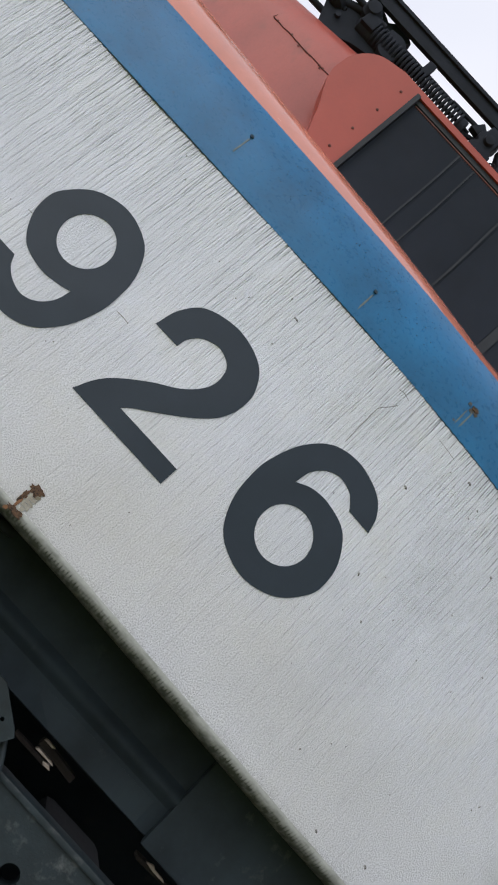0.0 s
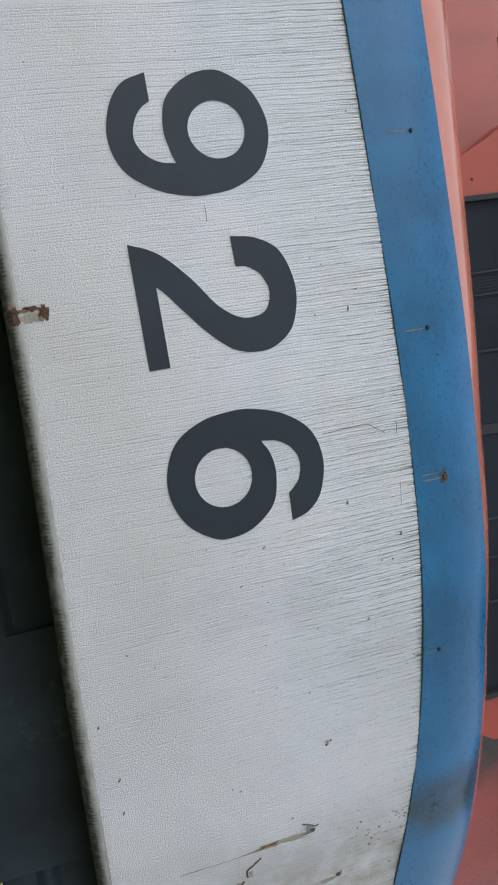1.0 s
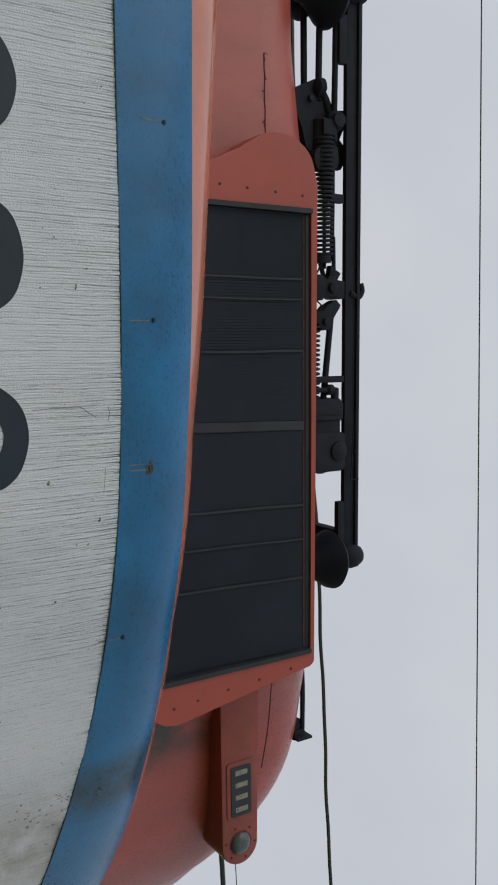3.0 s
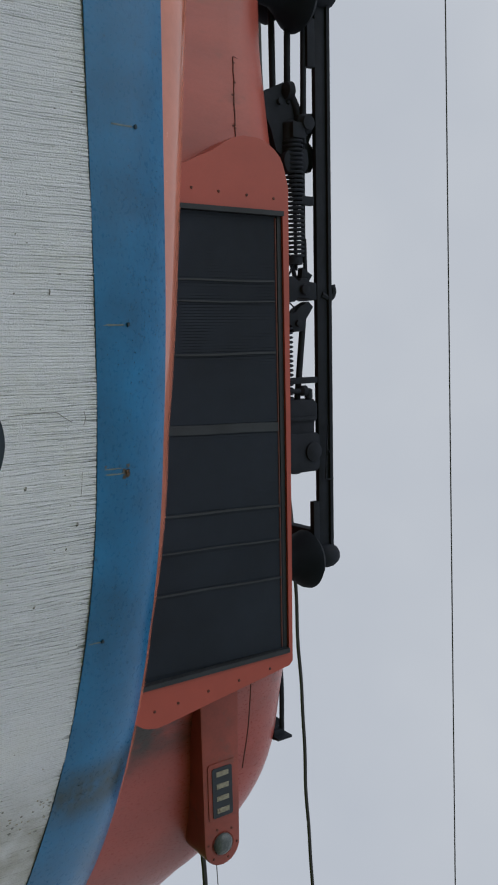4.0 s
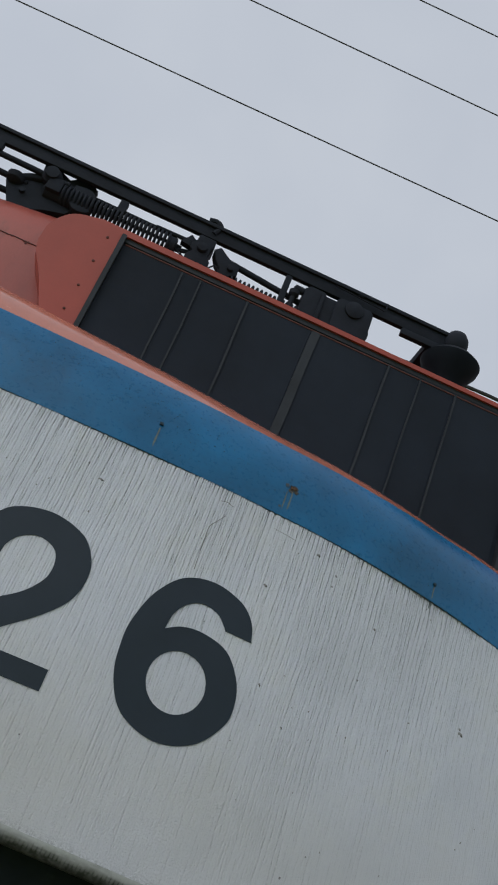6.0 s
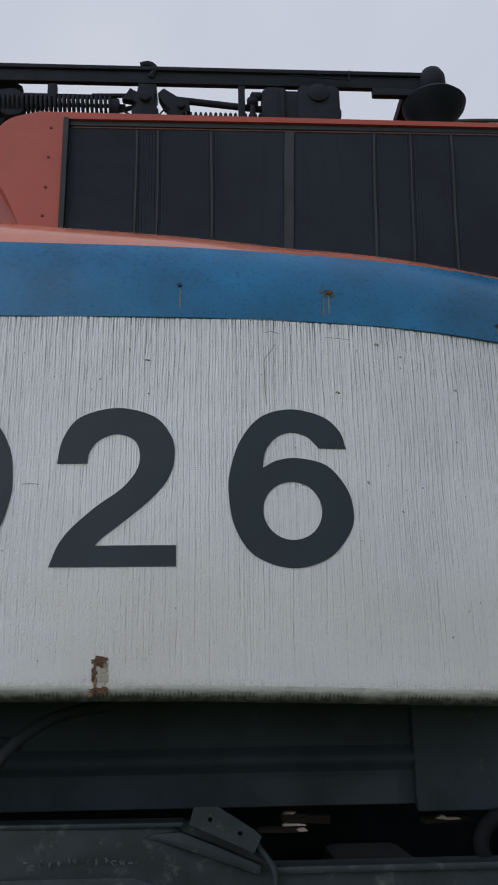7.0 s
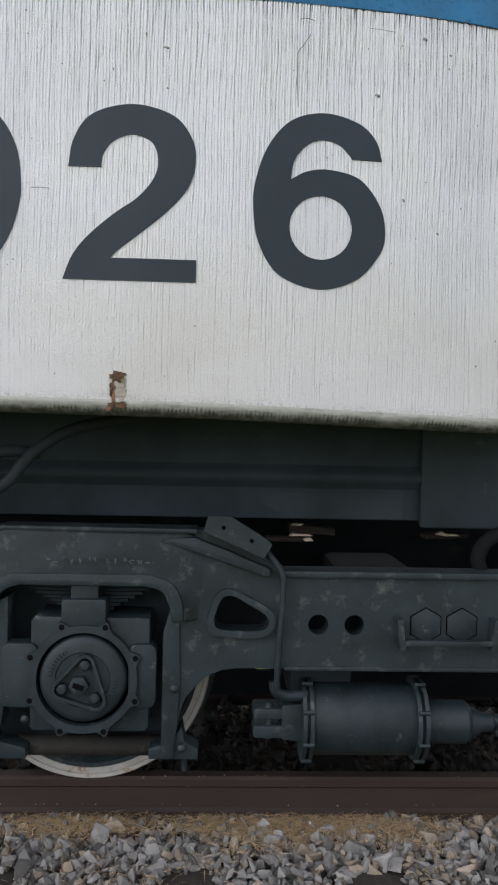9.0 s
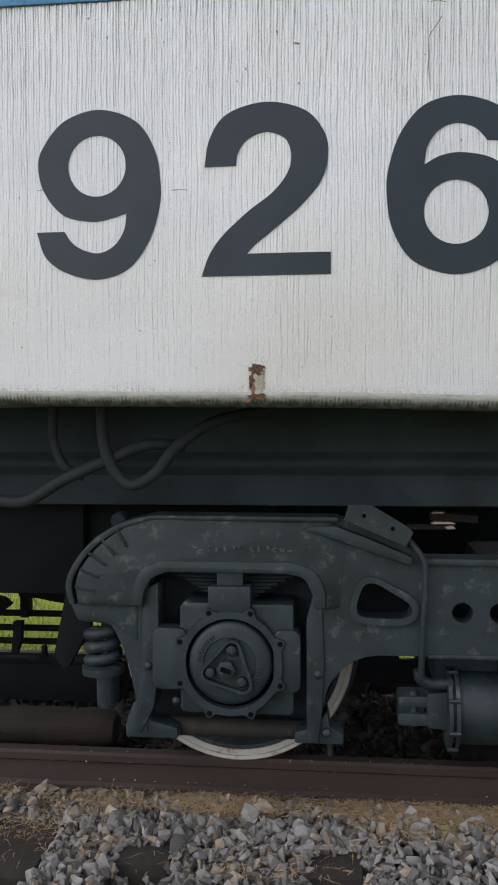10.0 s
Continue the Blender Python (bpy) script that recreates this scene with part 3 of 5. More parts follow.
# ---- painted figures ----
def glyph(loops, name, parent):
    """A painted figure that lies on the bent side; loops in x and z, the first is the outline."""
    bm = bmesh.new()
    edges = []
    for loop in loops:
        vs = [bm.verts.new((x, 0, z)) for x, z in loop]
        edges += [bm.edges.new((vs[i], vs[(i + 1) % len(vs)])) for i in range(len(vs))]
    bmesh.ops.triangle_fill(bm, use_beauty=True, edges=edges)
    x0, x1 = min(v.co.x for v in bm.verts), max(v.co.x for v in bm.verts)
    for x in stations(x0, x1, 0.03)[1:-1]:
        bmesh.ops.bisect_plane(bm, geom=bm.verts[:] + bm.edges[:] + bm.faces[:], plane_co=(x, 0, 0), plane_no=(1, 0, 0))
    z0, z1 = min(v.co.z for v in bm.verts), max(v.co.z for v in bm.verts)
    for z in stations(z0, z1, 0.06)[1:-1]:
        bmesh.ops.bisect_plane(bm, geom=bm.verts[:] + bm.edges[:] + bm.faces[:], plane_co=(0, 0, z), plane_no=(0, 0, 1))
    r = bmesh.ops.extrude_face_region(bm, geom=bm.faces[:])
    front = {v for v in r["geom"] if isinstance(v, bmesh.types.BMVert)}
    for v in bm.verts:
        v.co.y = side_y(v.co.x) + bulge(v.co.x, v.co.z) - (0.0024 if v in front else -0.007)
    return part(name, bm, M_NUM, parent, "dark slate figure painted on the white side", smooth=0)


def six(cx, z0, h, w, flip=1, low=1.0):
    """Outline and counter of a grotesque 6 (flip -1: a 9), in a box of that centre, foot, height and width."""
    def to(p):
        return [(cx + flip * (x - 0.5) * w, z0 + (h / 2) + flip * (z - 0.5) * h) for x, z in p]
    hook, reach = (0.747, 0.008) if flip > 0 else (0.712, 0.062)
    out = line2([(0.955 + reach, hook), (0.91 + reach * 0.6, 0.86), (0.78, 0.955), (0.52, 1.0), (0.27, 0.945), (0.10, 0.79), (0.015, 0.60), (0.0, 0.45), (0.045, 0.25),
                 (0.20, 0.075), (0.50, 0.0), (0.79, 0.065), (0.965, 0.22), (1.0, 0.345 * low), (0.955, 0.49 * low), (0.80, 0.635 * low), (0.57, 0.68 * low), (0.40, 0.665 * low), (0.275, 0.615)], 6)
    inn = line2([(0.275, 0.615), (0.30, 0.72), (0.38, 0.805), (0.50, 0.845), (0.63, 0.825), (0.70 + reach * 0.5, 0.775), (0.725 + reach, hook)], 6)
    return [to(out + inn[1:]), to(arc(0.508 if flip > 0 else 0.516, 0.35 * low ** 1.6, 0.236, 0.180, 0, 360, 40)[:-1])]


def two(x0, z0, h, w):
    def to(p):
        return [(x0 + x * w, z0 + z * h) for x, z in p]
    outer = line2([(0.027, 0.638), (0.068, 0.80), (0.205, 0.94), (0.51, 1.0), (0.805, 0.945), (0.95, 0.82), (0.983, 0.69), (0.935, 0.545), (0.79, 0.41), (0.555, 0.26),
                   (0.42, 0.18), (0.355, 0.128)], 6)
    foot = [(1.0, 0.128), (1.0, 0.0), (0.0, 0.0)]
    inner = line2([(0.0, 0.0), (0.065, 0.13), (0.17, 0.24), (0.36, 0.37), (0.55, 0.475), (0.665, 0.58), (0.70, 0.68), (0.655, 0.785), (0.51, 0.829), (0.365, 0.79), (0.29, 0.715),
                   (0.273, 0.640)], 6)
    return [to(outer + foot + inner[1:])]


glyph(six(-0.811, 2.004, 0.548, 0.408, -1, 0.965), "numeral", panel)
glyph(two(-0.475, 2.005, 0.548, 0.414), "numeral", panel)
glyph(six(0.328, 1.999, 0.558, 0.428, 1), "numeral", panel)


# ---- hood above the shoulder ----
def hood_w(x):
    """Half width: full at the cab, drawn in ahead of the grille, round at the nose."""
    u = max(0.0, min(1.0, (x - 1.2) / 0.9))
    w = 0.85 - 0.222 * u * u * (3 - 2 * u)
    return w if x < 2.0 else w * math.sqrt(max(0.0, 1 - ((x - 2.0) / 1.068) ** 2.2))


def hood_t(x):
    if x < 1.675:
        return 4.25 + 0.05 * max(0.0, min(1.0, (x + 1.4) / 0.45)) + 0.10 * max(0.0, min(1.0, (x - 1.2) / 0.475))
    return 3.0 + 1.40 * math.sqrt(max(0.0, 1 - ((x - 1.675) / 1.344) ** 2.97))


def hood():
    xs = stations(-7, -1.6, 0.9)[:-1] + stations(-1.6, 2.0, 0.08)[:-1] + [2.0 + 1.068 * math.sin(radians(a)) for a in range(0, 91, 4)]
    rows = []
    for x in xs:
        w, t = hood_w(x), hood_t(x)
        h = max(0.02, t - 3.1)
        b, a = 0.36 * min(1, h / 1.0), 0.45 * w
        k = max(0.0, min(1.0, (x - 1.4) / 0.6)) * max(0.0, min(1.0, (YC - side_y(x) - 0.24 - w) / 0.34))
        half = [(w + 0.34 * k, 2.80), (w + 0.26 * k, 3.0 + 0.1 * min(1, h))] + [(w + d * k, 3.1 + (h - b) * f) for d, f in ((0.15, 0.12), (0.07, 0.26), (0.02, 0.42), (0.0, 0.6))] + [(w - a * (1 - math.cos(radians(q))), t - b + b * math.sin(radians(q))) for q in range(0, 91, 10)] + [(w * 0.3, t + 0.01)]
        rows.append([(x, YC - y, z) for y, z in half] + [(x, YC + y, z) for y, z in reversed(half)])
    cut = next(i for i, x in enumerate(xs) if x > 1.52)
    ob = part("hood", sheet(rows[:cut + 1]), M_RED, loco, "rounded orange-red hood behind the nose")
    part("nose_hood", sheet(rows[cut:]), M_NOSE, loco, "rounded red nose hood, toned down for shade, sooty beside the grille")
    # the nose flares forward into the deck
    rows = []
    for z, length in ((3.86, 0.97), (3.80, 1.035), (3.66, 1.075), (3.5, 1.11), (3.3, 1.145), (3.06, 1.196), (2.88, 1.27), (2.78, 1.32)):
        wide = 0.57 if z < 3.8 else 0.52
        rows.append([(2.0 + length * max(0.0, math.cos(radians(q))) ** 0.909, YC + wide * math.sin(radians(q)), z) for q in range(-84, 85, 6)])
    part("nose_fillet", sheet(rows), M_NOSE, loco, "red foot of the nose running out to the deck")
    # riveted seams
    y = YC - hood_w(-1.2) - 0.002
    rng = random.Random(4)
    part("seam", tube([(x, y + 0.001, 3.918 + rng.uniform(-0.0022, 0.0022)) for x in stations(-1.30, -0.93, 0.016)], 0.0027, 6), M_SEAM, ob, "cracked dark seam")
    part("seam", tube([(-1.302, y, 3.918), (-1.296, y + 0.012, 3.96), (-1.28, y + 0.04, 4.02), (-1.25, y + 0.11, 4.11)], 0.0014, 6), M_SEAM, ob)
    for k in range(9):
        px, pz = rng.uniform(-1.29, -0.95), 3.918 + rng.uniform(-0.012, 0.010)
        part("seam_flake", lathe([(0.006, 0), (rng.uniform(0.003, 0.006), -0.0015)], (px, y, pz), "y", 6), M_SEAM, ob)
    return ob


hood_ob = hood()

GX0, GX1, GY = -0.590, 1.518, 3.40   # grille opening and its face


def lean_at(x):
    """How far the slats' feet stand behind their heads."""
    return -0.03 * max(0.0, min(1.0, (x - 0.06) / 0.35))


def grille():
    out = line2([(-0.72, 3.15), (-0.76, 3.54), (-0.895, 3.80)], 2) + line2([(-0.91, 3.86), (-0.90, 3.97), (-0.83, 4.065), (-0.70, 4.106)], 5) + [(0.41, 4.088), (1.565, 4.068)]
    out += line2([(1.585, 4.047), (1.655, 3.62), (1.698, 3.36)], 3) + line2([(1.703, 3.31), (1.69, 3.25), (1.645, 3.19), (1.58, 3.145)], 4)
    hole = [(GX0, 3.16), (GX1 - 0.01, 3.16), (GX1, 4.047), (0.41, 4.062), (GX0 + 0.01, 4.070)]
    g = part("grille_housing", prism(out, GY, 4.15, [hole], 0.0), M_REDHOT, loco, "brighter orange housing with rivets round the grille", smooth=30)
    for x, z in [(-0.645, 4.02), (-0.65, 3.87), (-0.655, 3.72), (-0.66, 3.58), (1.575, 3.93), (1.59, 3.75), (1.60, 3.58), (1.615, 3.42), (1.625, 3.30)]:
        part("rivet", lathe([(0.007, 0), (0.006, -0.003), (0.003, -0.004)], (x, GY, z), "y", 10), M_SEAM, g)
    part("grille_frame", box(GX0, GX0 + 0.022, GY - 0.012, GY + 0.05, 3.16, 4.07), M_GBAR, g)
    part("grille_frame", box(GX1 - 0.022, GX1, GY - 0.012, GY + 0.05, 3.16, 4.045), M_GBAR, g)
    part("top_rail", box(GX0 + 0.03, GX1 - 0.03, GY + 0.0105, GY + 0.03, 4.021, 4.028, 0.002, turn=(0, 0.55, 0)), M_SEAM, g)
    part("top_rail", box(GX0 + 0.02, GX1 - 0.02, GY + 0.012, GY + 0.05, 4.035, 4.062, 0.003, turn=(0, 0.55, 0)), M_GBAR, g)
    part("backing", box(GX0 - 0.02, GX1 + 0.02, GY + 0.024, GY + 0.06, 3.12, 4.08), M_GRILLE, g)
    bars = [(-0.268, 0.008), (-0.174, 0.007), (0.062, 0.010), (0.411, 0.042), (0.790, 0.010), (0.955, 0.007), (1.142, 0.009)]
    for i, (x, w) in enumerate(bars):
        skew = lean_at(x)
        q = [(x + skew + 0.0018 * math.sin(k * 1.7 + i), GY + 0.006, 3.2 + 0.82 * k / 6) for k in range(7)]
        q = [(p[0] - skew * k / 6, p[1], p[2]) for k, p in enumerate(q)]
        bm = bmesh.new()
        rows = [[bm.verts.new((p[0] + s * w / 2, p[1] + d, p[2])) for s, d in ((-1, 0.012), (-1, 0), (1, 0), (1, 0.012))] for p in q]
        for a, b in zip(rows, rows[1:]):
            for k in range(4):
                bm.faces.new((a[k], a[(k + 1) % 4], b[(k + 1) % 4], b[k]))
        part("divider", bm, M_GBAR, g, "thin bent divider strip")
    edges = [GX0 + 0.022] + [b[0] for b in bars] + [GX1 - 0.022]
    for a, b in zip(edges, edges[1:]):
        bm = bmesh.new()
        n = int((b - a) / 0.0125)
        for k in range(n):
            x = a + (k + 0.5) * (b - a) / n
            lean = lean_at(x)
            v = [bm.verts.new(p) for p in ((x - 0.004 + lean, GY + 0.014, 3.18), (x + 0.003 + lean, GY + 0.0235, 3.18), (x + 0.003, GY + 0.0235, 4.03), (x - 0.004, GY + 0.014, 4.03))]
            bm.faces.new(v)
            v2 = [bm.verts.new(p) for p in ((x - 0.004 + lean, GY + 0.014, 3.18), (x + 0.0070 + lean, GY + 0.014, 3.18), (x + 0.0070, GY + 0.014, 4.03), (x - 0.004, GY + 0.014, 4.03))]
            bm.faces.new(v2)
        part("slat_panel", bm, M_GRILLE, g, smooth=0).data.update()


grille()


def number_pod():
    """The streamlined pod on the nose with its board and marker lamp."""
    y = 3.655
    out = [(1.60, 3.665), (2.53, 3.665)] + arc(2.545, 3.770, 0.105, 0.105, -80, 80, 10) + [(2.50, 3.875), (1.60, 3.895)]
    pod = part("number_pod", prism(out, y, 4.25, w=0.012), M_POD, loco, "orange-red pod with a number board and marker lamp")
    part("board_frame", prism(rounded(2.10, 2.40, 3.692, 3.862, 0.02), y - 0.006, y + 0.01, w=0.003), M_POD, pod)
    board = part("number_board", prism(rounded(2.125, 2.385, 3.715, 3.832, 0.012), y - 0.010, y + 0.005), M_PLATE, pod, "small dark board with four worn cream figures")
    for k in range(4):
        x = 2.158 + 0.064 * k
        bm = box(x - 0.013, x + 0.013, y - 0.0125, y - 0.009, 3.738, 3.810, 0.004)
        part("bar", bm, M_CREAM, board)
    lens = lathe([(0.056, 0.006), (0.056, -0.006), (0.050, -0.015), (0.036, -0.024), (0.016, -0.029), (0.002, -0.030)], (2.535, y, 3.770), "y", 28)
    part("marker_lens", lens, M_GLASS, pod, "round milky grey marker lens")
    part("lens_rim", lathe([(0.056, 0.0), (0.063, -0.004), (0.063, 0.01)], (2.535, y, 3.770), "y", 28), M_POD, pod)
    for k in range(6):
        a = radians(60 * k + 20)
        part("rivet", lathe([(0.006, 0), (0.005, -0.004), (0.002, -0.005)], (2.535 + 0.086 * math.cos(a), y, 3.77 + 0.086 * math.sin(a)), "y", 8), M_SEAM, pod)
    for ob in (pod, *pod.children_recursive):
        ob.data.transform(Matrix.Translation((0, 0, 0.018)))
    part("seam", tube([(1.68, 3.60, 3.955), (1.95, 3.64, 3.955), (2.2, 3.70, 3.95)], 0.0035, 6), M_SEAM, hood_ob)


number_pod()


# ---- pantograph, folded down ----
def pantograph():
    p = thing("pantograph", "folded black iron pantograph on porcelain insulators above the hood", "pantograph", at=(-0.2, YC, 4.27))
    y = 3.69

    def both(name, make, mat, label=""):
        for s in (1, -1):
            bm = make()
            for v in bm.verts:
                v.co.z += 0.004 - 0.012 * v.co.x
            if s < 0:
                for v in bm.verts:
                    v.co.y = 2 * YC - v.co.y
            part(name, bm, mat, p, label)

    def rail():
        bm = box(-1.78, 1.17, y - 0.008, y + 0.022, 4.490, 4.570, 0.004)
        box(-1.78, 1.12, y - 0.022, y + 0.034, 4.556, 4.578, 0.004, into=bm)
        box(0.86, 1.15, y - 0.010, y + 0.024, 4.450, 4.49, 0.004, into=bm)
        box(-1.62, -1.38, y - 0.010, y + 0.024, 4.440, 4.49, 0.004, into=bm)
        return bm
    both("base_rail", rail, M_PANT)
    both("rail_end", lambda: lathe([(0.040, 4.44), (0.058, 4.46), (0.066, 4.50), (0.064, 4.535), (0.048, 4.567), (0.02, 4.58)], (1.164, y, 0.030), "z", 24), M_PANT)
    both("rail_end", lambda: lathe([(0.045, 4.43), (0.075, 4.45), (0.080, 4.52), (0.066, 4.585), (0.03, 4.60)], (-1.76, y, 0.012), "z", 24), M_PANT)
    bell = [(0.05, 4.14), (0.062, 4.24), (0.088, 4.285), (0.122, 4.335), (0.148, 4.372), (0.156, 4.398), (0.125, 4.432), (0.065, 4.455), (0.05, 4.48)]
    both("insulator", lambda: lathe(bell, (1.162, y, 0.002), "z", 40), M_INS, "glossy dark porcelain insulator")
    both("insulator", lambda: lathe(bell, (-1.69, y, -0.012), "z", 40), M_INS, "glossy dark porcelain insulator")
    both("insulator", lambda: lathe(bell, (-1.80, y + 0.21, -0.02), "z", 40), M_INS, "glossy dark porcelain insulator")
    both("arm", lambda: tube([(-1.72, y + 0.02, 4.44), (-1.0, y + 0.02, 4.43)], 0.016, 10), M_PANT)
    both("arm", lambda: tube([(-1.70, y + 0.05, 4.36), (-1.2, y + 0.06, 4.36)], 0.017, 10), M_PANT)
    both("arm", lambda: tube([(-1.70, y + 0.12, 4.31), (-1.15, y + 0.10, 4.30)], 0.017, 10), M_PANT)
    both("crank", lambda: tube([(-1.26, y + 0.06, 4.37), (-1.18, y + 0.05, 4.41), (-1.04, y + 0.03, 4.44)], 0.022, 10), M_PANT)
    both("crank_cap", lambda: lathe([(0.02, 4.31), (0.045, 4.33), (0.05, 4.36), (0.02, 4.385)], (-1.26, y + 0.05, 0.01), "z", 14), M_PANT)
    both("bracket", lambda: prism([(-1.24, 4.203), (-1.30, 4.33), (-1.30, 4.37), (-1.25, 4.40), (-1.16, 4.45), (-1.17, 4.52), (-1.08, 4.52), (-1.02, 4.49), (-0.99, 4.52), (-0.90, 4.52), (-0.87, 4.50), (-0.905, 4.46), (-0.91, 4.36), (-0.96, 4.28), (-1.06, 4.25), (-1.125, 4.215)],
         y + 0.05, y + 0.09, [arc(-1.215, 4.36, 0.022, 0.018, 0, 360, 10)[:-1], arc(-1.02, 4.40, 0.030, 0.014, 0, 360, 10)[:-1]], w=0.0), M_PANT)
    both("bracket_bolt", lambda: lathe([(0.016, 0.03), (0.016, 0.055)], (-1.20, y, 4.30), "y", 8), M_PANT)
    both("pivot_drum", lambda: lathe([(0.012, -0.022), (0.036, -0.02), (0.040, 0.0), (0.052, 0.01), (0.055, 0.10), (0.03, 0.11)], (-1.10, y, 4.44), "y", 20), M_PANT)
    both("bracket", lambda: prism(line2([(-0.975, 4.45), (-0.90, 4.46), (-0.855, 4.43), (-0.87, 4.38), (-0.845, 4.33), (-0.90, 4.30), (-0.96, 4.33), (-0.975, 4.45)], 3)[:-1], y + 0.01, y + 0.13, w=0.010), M_PANT)
    both("spring_seat", lambda: lathe([(0.02, -1.12), (0.055, -1.10), (0.055, -0.96), (0.02, -0.94)], (0, y + 0.06, 4.375), "x", 16), M_PANT)
    both("raising_spring", lambda: coil((-0.72, y + 0.05, 4.378), 0.053, 0.0078, 27, 0.60, "x"), M_PANT, "coiled steel spring")
    both("raising_spring", lambda: coil((-0.70, y + 0.22, 4.335), 0.042, 0.0062, 28, 0.66, "x"), M_PANT, "coiled steel spring")
    both("spring_rod", lambda: tube([(-1.0, y + 0.05, 4.392), (-0.36, y + 0.05, 4.396)], 0.010, 8), M_PANT)
    both("spring_cap", lambda: lathe([(0.01, -0.43), (0.052, -0.425), (0.052, -0.39), (0.015, -0.385)], (0, y + 0.05, 4.375), "x", 16), M_PANT)
    both("spring_guide", lambda: tube([(-1.02, y + 0.03, 4.432), (-0.40, y + 0.03, 4.430)], 0.012, 8), M_PANT)
    both("hanger", lambda: box(-0.735, -0.690, y - 0.004, y + 0.03, 4.40, 4.48, 0.005), M_PANT)
    both("stay", lambda: tube([(-0.52, y + 0.02, 4.43), (-0.30, y + 0.02, 4.435)], 0.011, 8), M_PANT)
    both("stay", lambda: tube([(-0.385, y + 0.05, 4.37), (-0.29, y + 0.05, 4.40)], 0.012, 8), M_PANT)
    both("pivot_box", lambda: prism([(-0.325, 4.27), (-0.20, 4.27), (-0.195, 4.345), (-0.215, 4.365), (-0.215, 4.43), (-0.205, 4.45), (-0.205, 4.49), (-0.295, 4.49), (-0.30, 4.445), (-0.318, 4.425), (-0.318, 4.39), (-0.30, 4.375), (-0.325, 4.34)],
         y - 0.005, y + 0.11, w=0.006), M_PANT)
    both("pivot_pin", lambda: lathe([(0.008, -0.03), (0.026, -0.026), (0.030, 0.0), (0.030, 0.06)], (-0.258, y, 4.405), "y", 16), M_PANT)
    both("pivot_lug", lambda: prism([(-0.375, 4.41), (-0.32, 4.40), (-0.30, 4.45), (-0.335, 4.475), (-0.355, 4.44)], y + 0.01, y + 0.05, w=0.004), M_PANT)
    both("shunt_wire", lambda: tube([(-0.39, y + 0.03, 4.36), (-0.34, y + 0.02, 4.33), (-0.29, y + 0.02, 4.28)], 0.005, 6), M_PANT)
    both("shunt_wire", lambda: tube([(-0.20, y + 0.0, 4.30), (-0.16, y - 0.01, 4.335), (-0.13, y + 0.0, 4.30)], 0.004, 6), M_PANT)
    both("latch_hook", lambda: tube([(-0.235, y - 0.005, 4.52), (-0.215, y - 0.005, 4.575), (-0.245, y - 0.005, 4.600), (-0.285, y - 0.005, 4.592)], 0.017, 8), M_PANT)
    both("link", lambda: prism([(-0.20, 4.44), (-0.17, 4.47), (-0.10, 4.42), (-0.045, 4.40), (-0.04, 4.34), (-0.075, 4.325), (-0.09, 4.27), (-0.135, 4.27), (-0.14, 4.35), (-0.17, 4.38)], y + 0.0, y + 0.07, w=0.006), M_PANT)
    both("link_bolt", lambda: lathe([(0.008, -0.02), (0.018, -0.018), (0.020, 0.02)], (-0.085, y, 4.365), "y", 12), M_PANT)
    both("lower_arm", lambda: tube([(-0.12, y + 0.03, 4.425), (0.52, y + 0.03, 4.355)], 0.017, 10), M_PANT)
    both("lower_arm", lambda: tube([(-0.08, y + 0.05, 4.36), (0.25, y + 0.28, 4.22)], 0.017, 10), M_PANT)
    both("counter_spring", lambda: coil((0.16, y + 0.03, 4.302), 0.038, 0.0060, 19, 0.46, "x"), M_PANT, "coiled steel spring")
    both("post", lambda: box(0.195, 0.228, y - 0.005, y + 0.03, 4.24, 4.49, 0.004), M_PANT)
    both("fitting", lambda: lathe([(0.012, 4.30), (0.014, 4.37), (0.028, 4.385), (0.028, 4.41), (0.012, 4.42), (0.012, 4.44)], (0.265, y, 0), "z", 12), M_PANT)
    both("fitting", lambda: lathe([(0.010, -0.03), (0.022, -0.025), (0.022, 0.02), (0.010, 0.03)], (0.285, y, 4.43), "x", 10), M_PANT)
    both("shaft_box", lambda: prism([(0.31, 4.24), (0.64, 4.24), (0.66, 4.27), (0.66, 4.44), (0.63, 4.475), (0.545, 4.475), (0.53, 4.455), (0.43, 4.455), (0.42, 4.475), (0.335, 4.475), (0.31, 4.45)], y - 0.02, y + 0.20, w=0.012), M_PANT)
    both("housing_flange", lambda: prism(rounded(0.485, 0.69, 4.27, 4.475, 0.03), y - 0.034, y - 0.018, w=0.004), M_PANT)
    both("housing_rib", lambda: box(0.40, 0.42, y - 0.034, y - 0.015, 4.25, 4.45, 0.004), M_PANT)
    both("shaft_hub", lambda: lathe([(0.006, -0.055), (0.03, -0.052), (0.05, -0.045), (0.055, 0.0)], (0.585, y, 4.43), "y", 22), M_PANT)
    both("shaft_end", lambda: lathe([(0.02, 0.655), (0.045, 0.66), (0.05, 0.69), (0.02, 0.705)], (0, y + 0.04, 4.365), "x", 16), M_PANT)
    both("shunt_wire", lambda: tube([(0.45, y - 0.03, 4.535), (0.70, y - 0.035, 4.515), (0.74, y - 0.03, 4.52), (0.745, y - 0.03, 4.57)], 0.004, 6), M_PANT)
    both("cap_bolt", lambda: lathe([(0.02, 4.55), (0.02, 4.575), (0.008, 4.58)], (0.60, y, 0), "z", 8), M_PANT)
    both("tie_bar", lambda: box(0.64, 1.05, y + 0.05, y + 0.08, 4.265, 4.29, 0.004, turn=(0, 3, 0)), M_PANT)
    part("cross_beam", box(-1.10, -1.02, 3.68, 2 * YC - 3.68, 4.36, 4.44, 0.01), M_PANT, p)
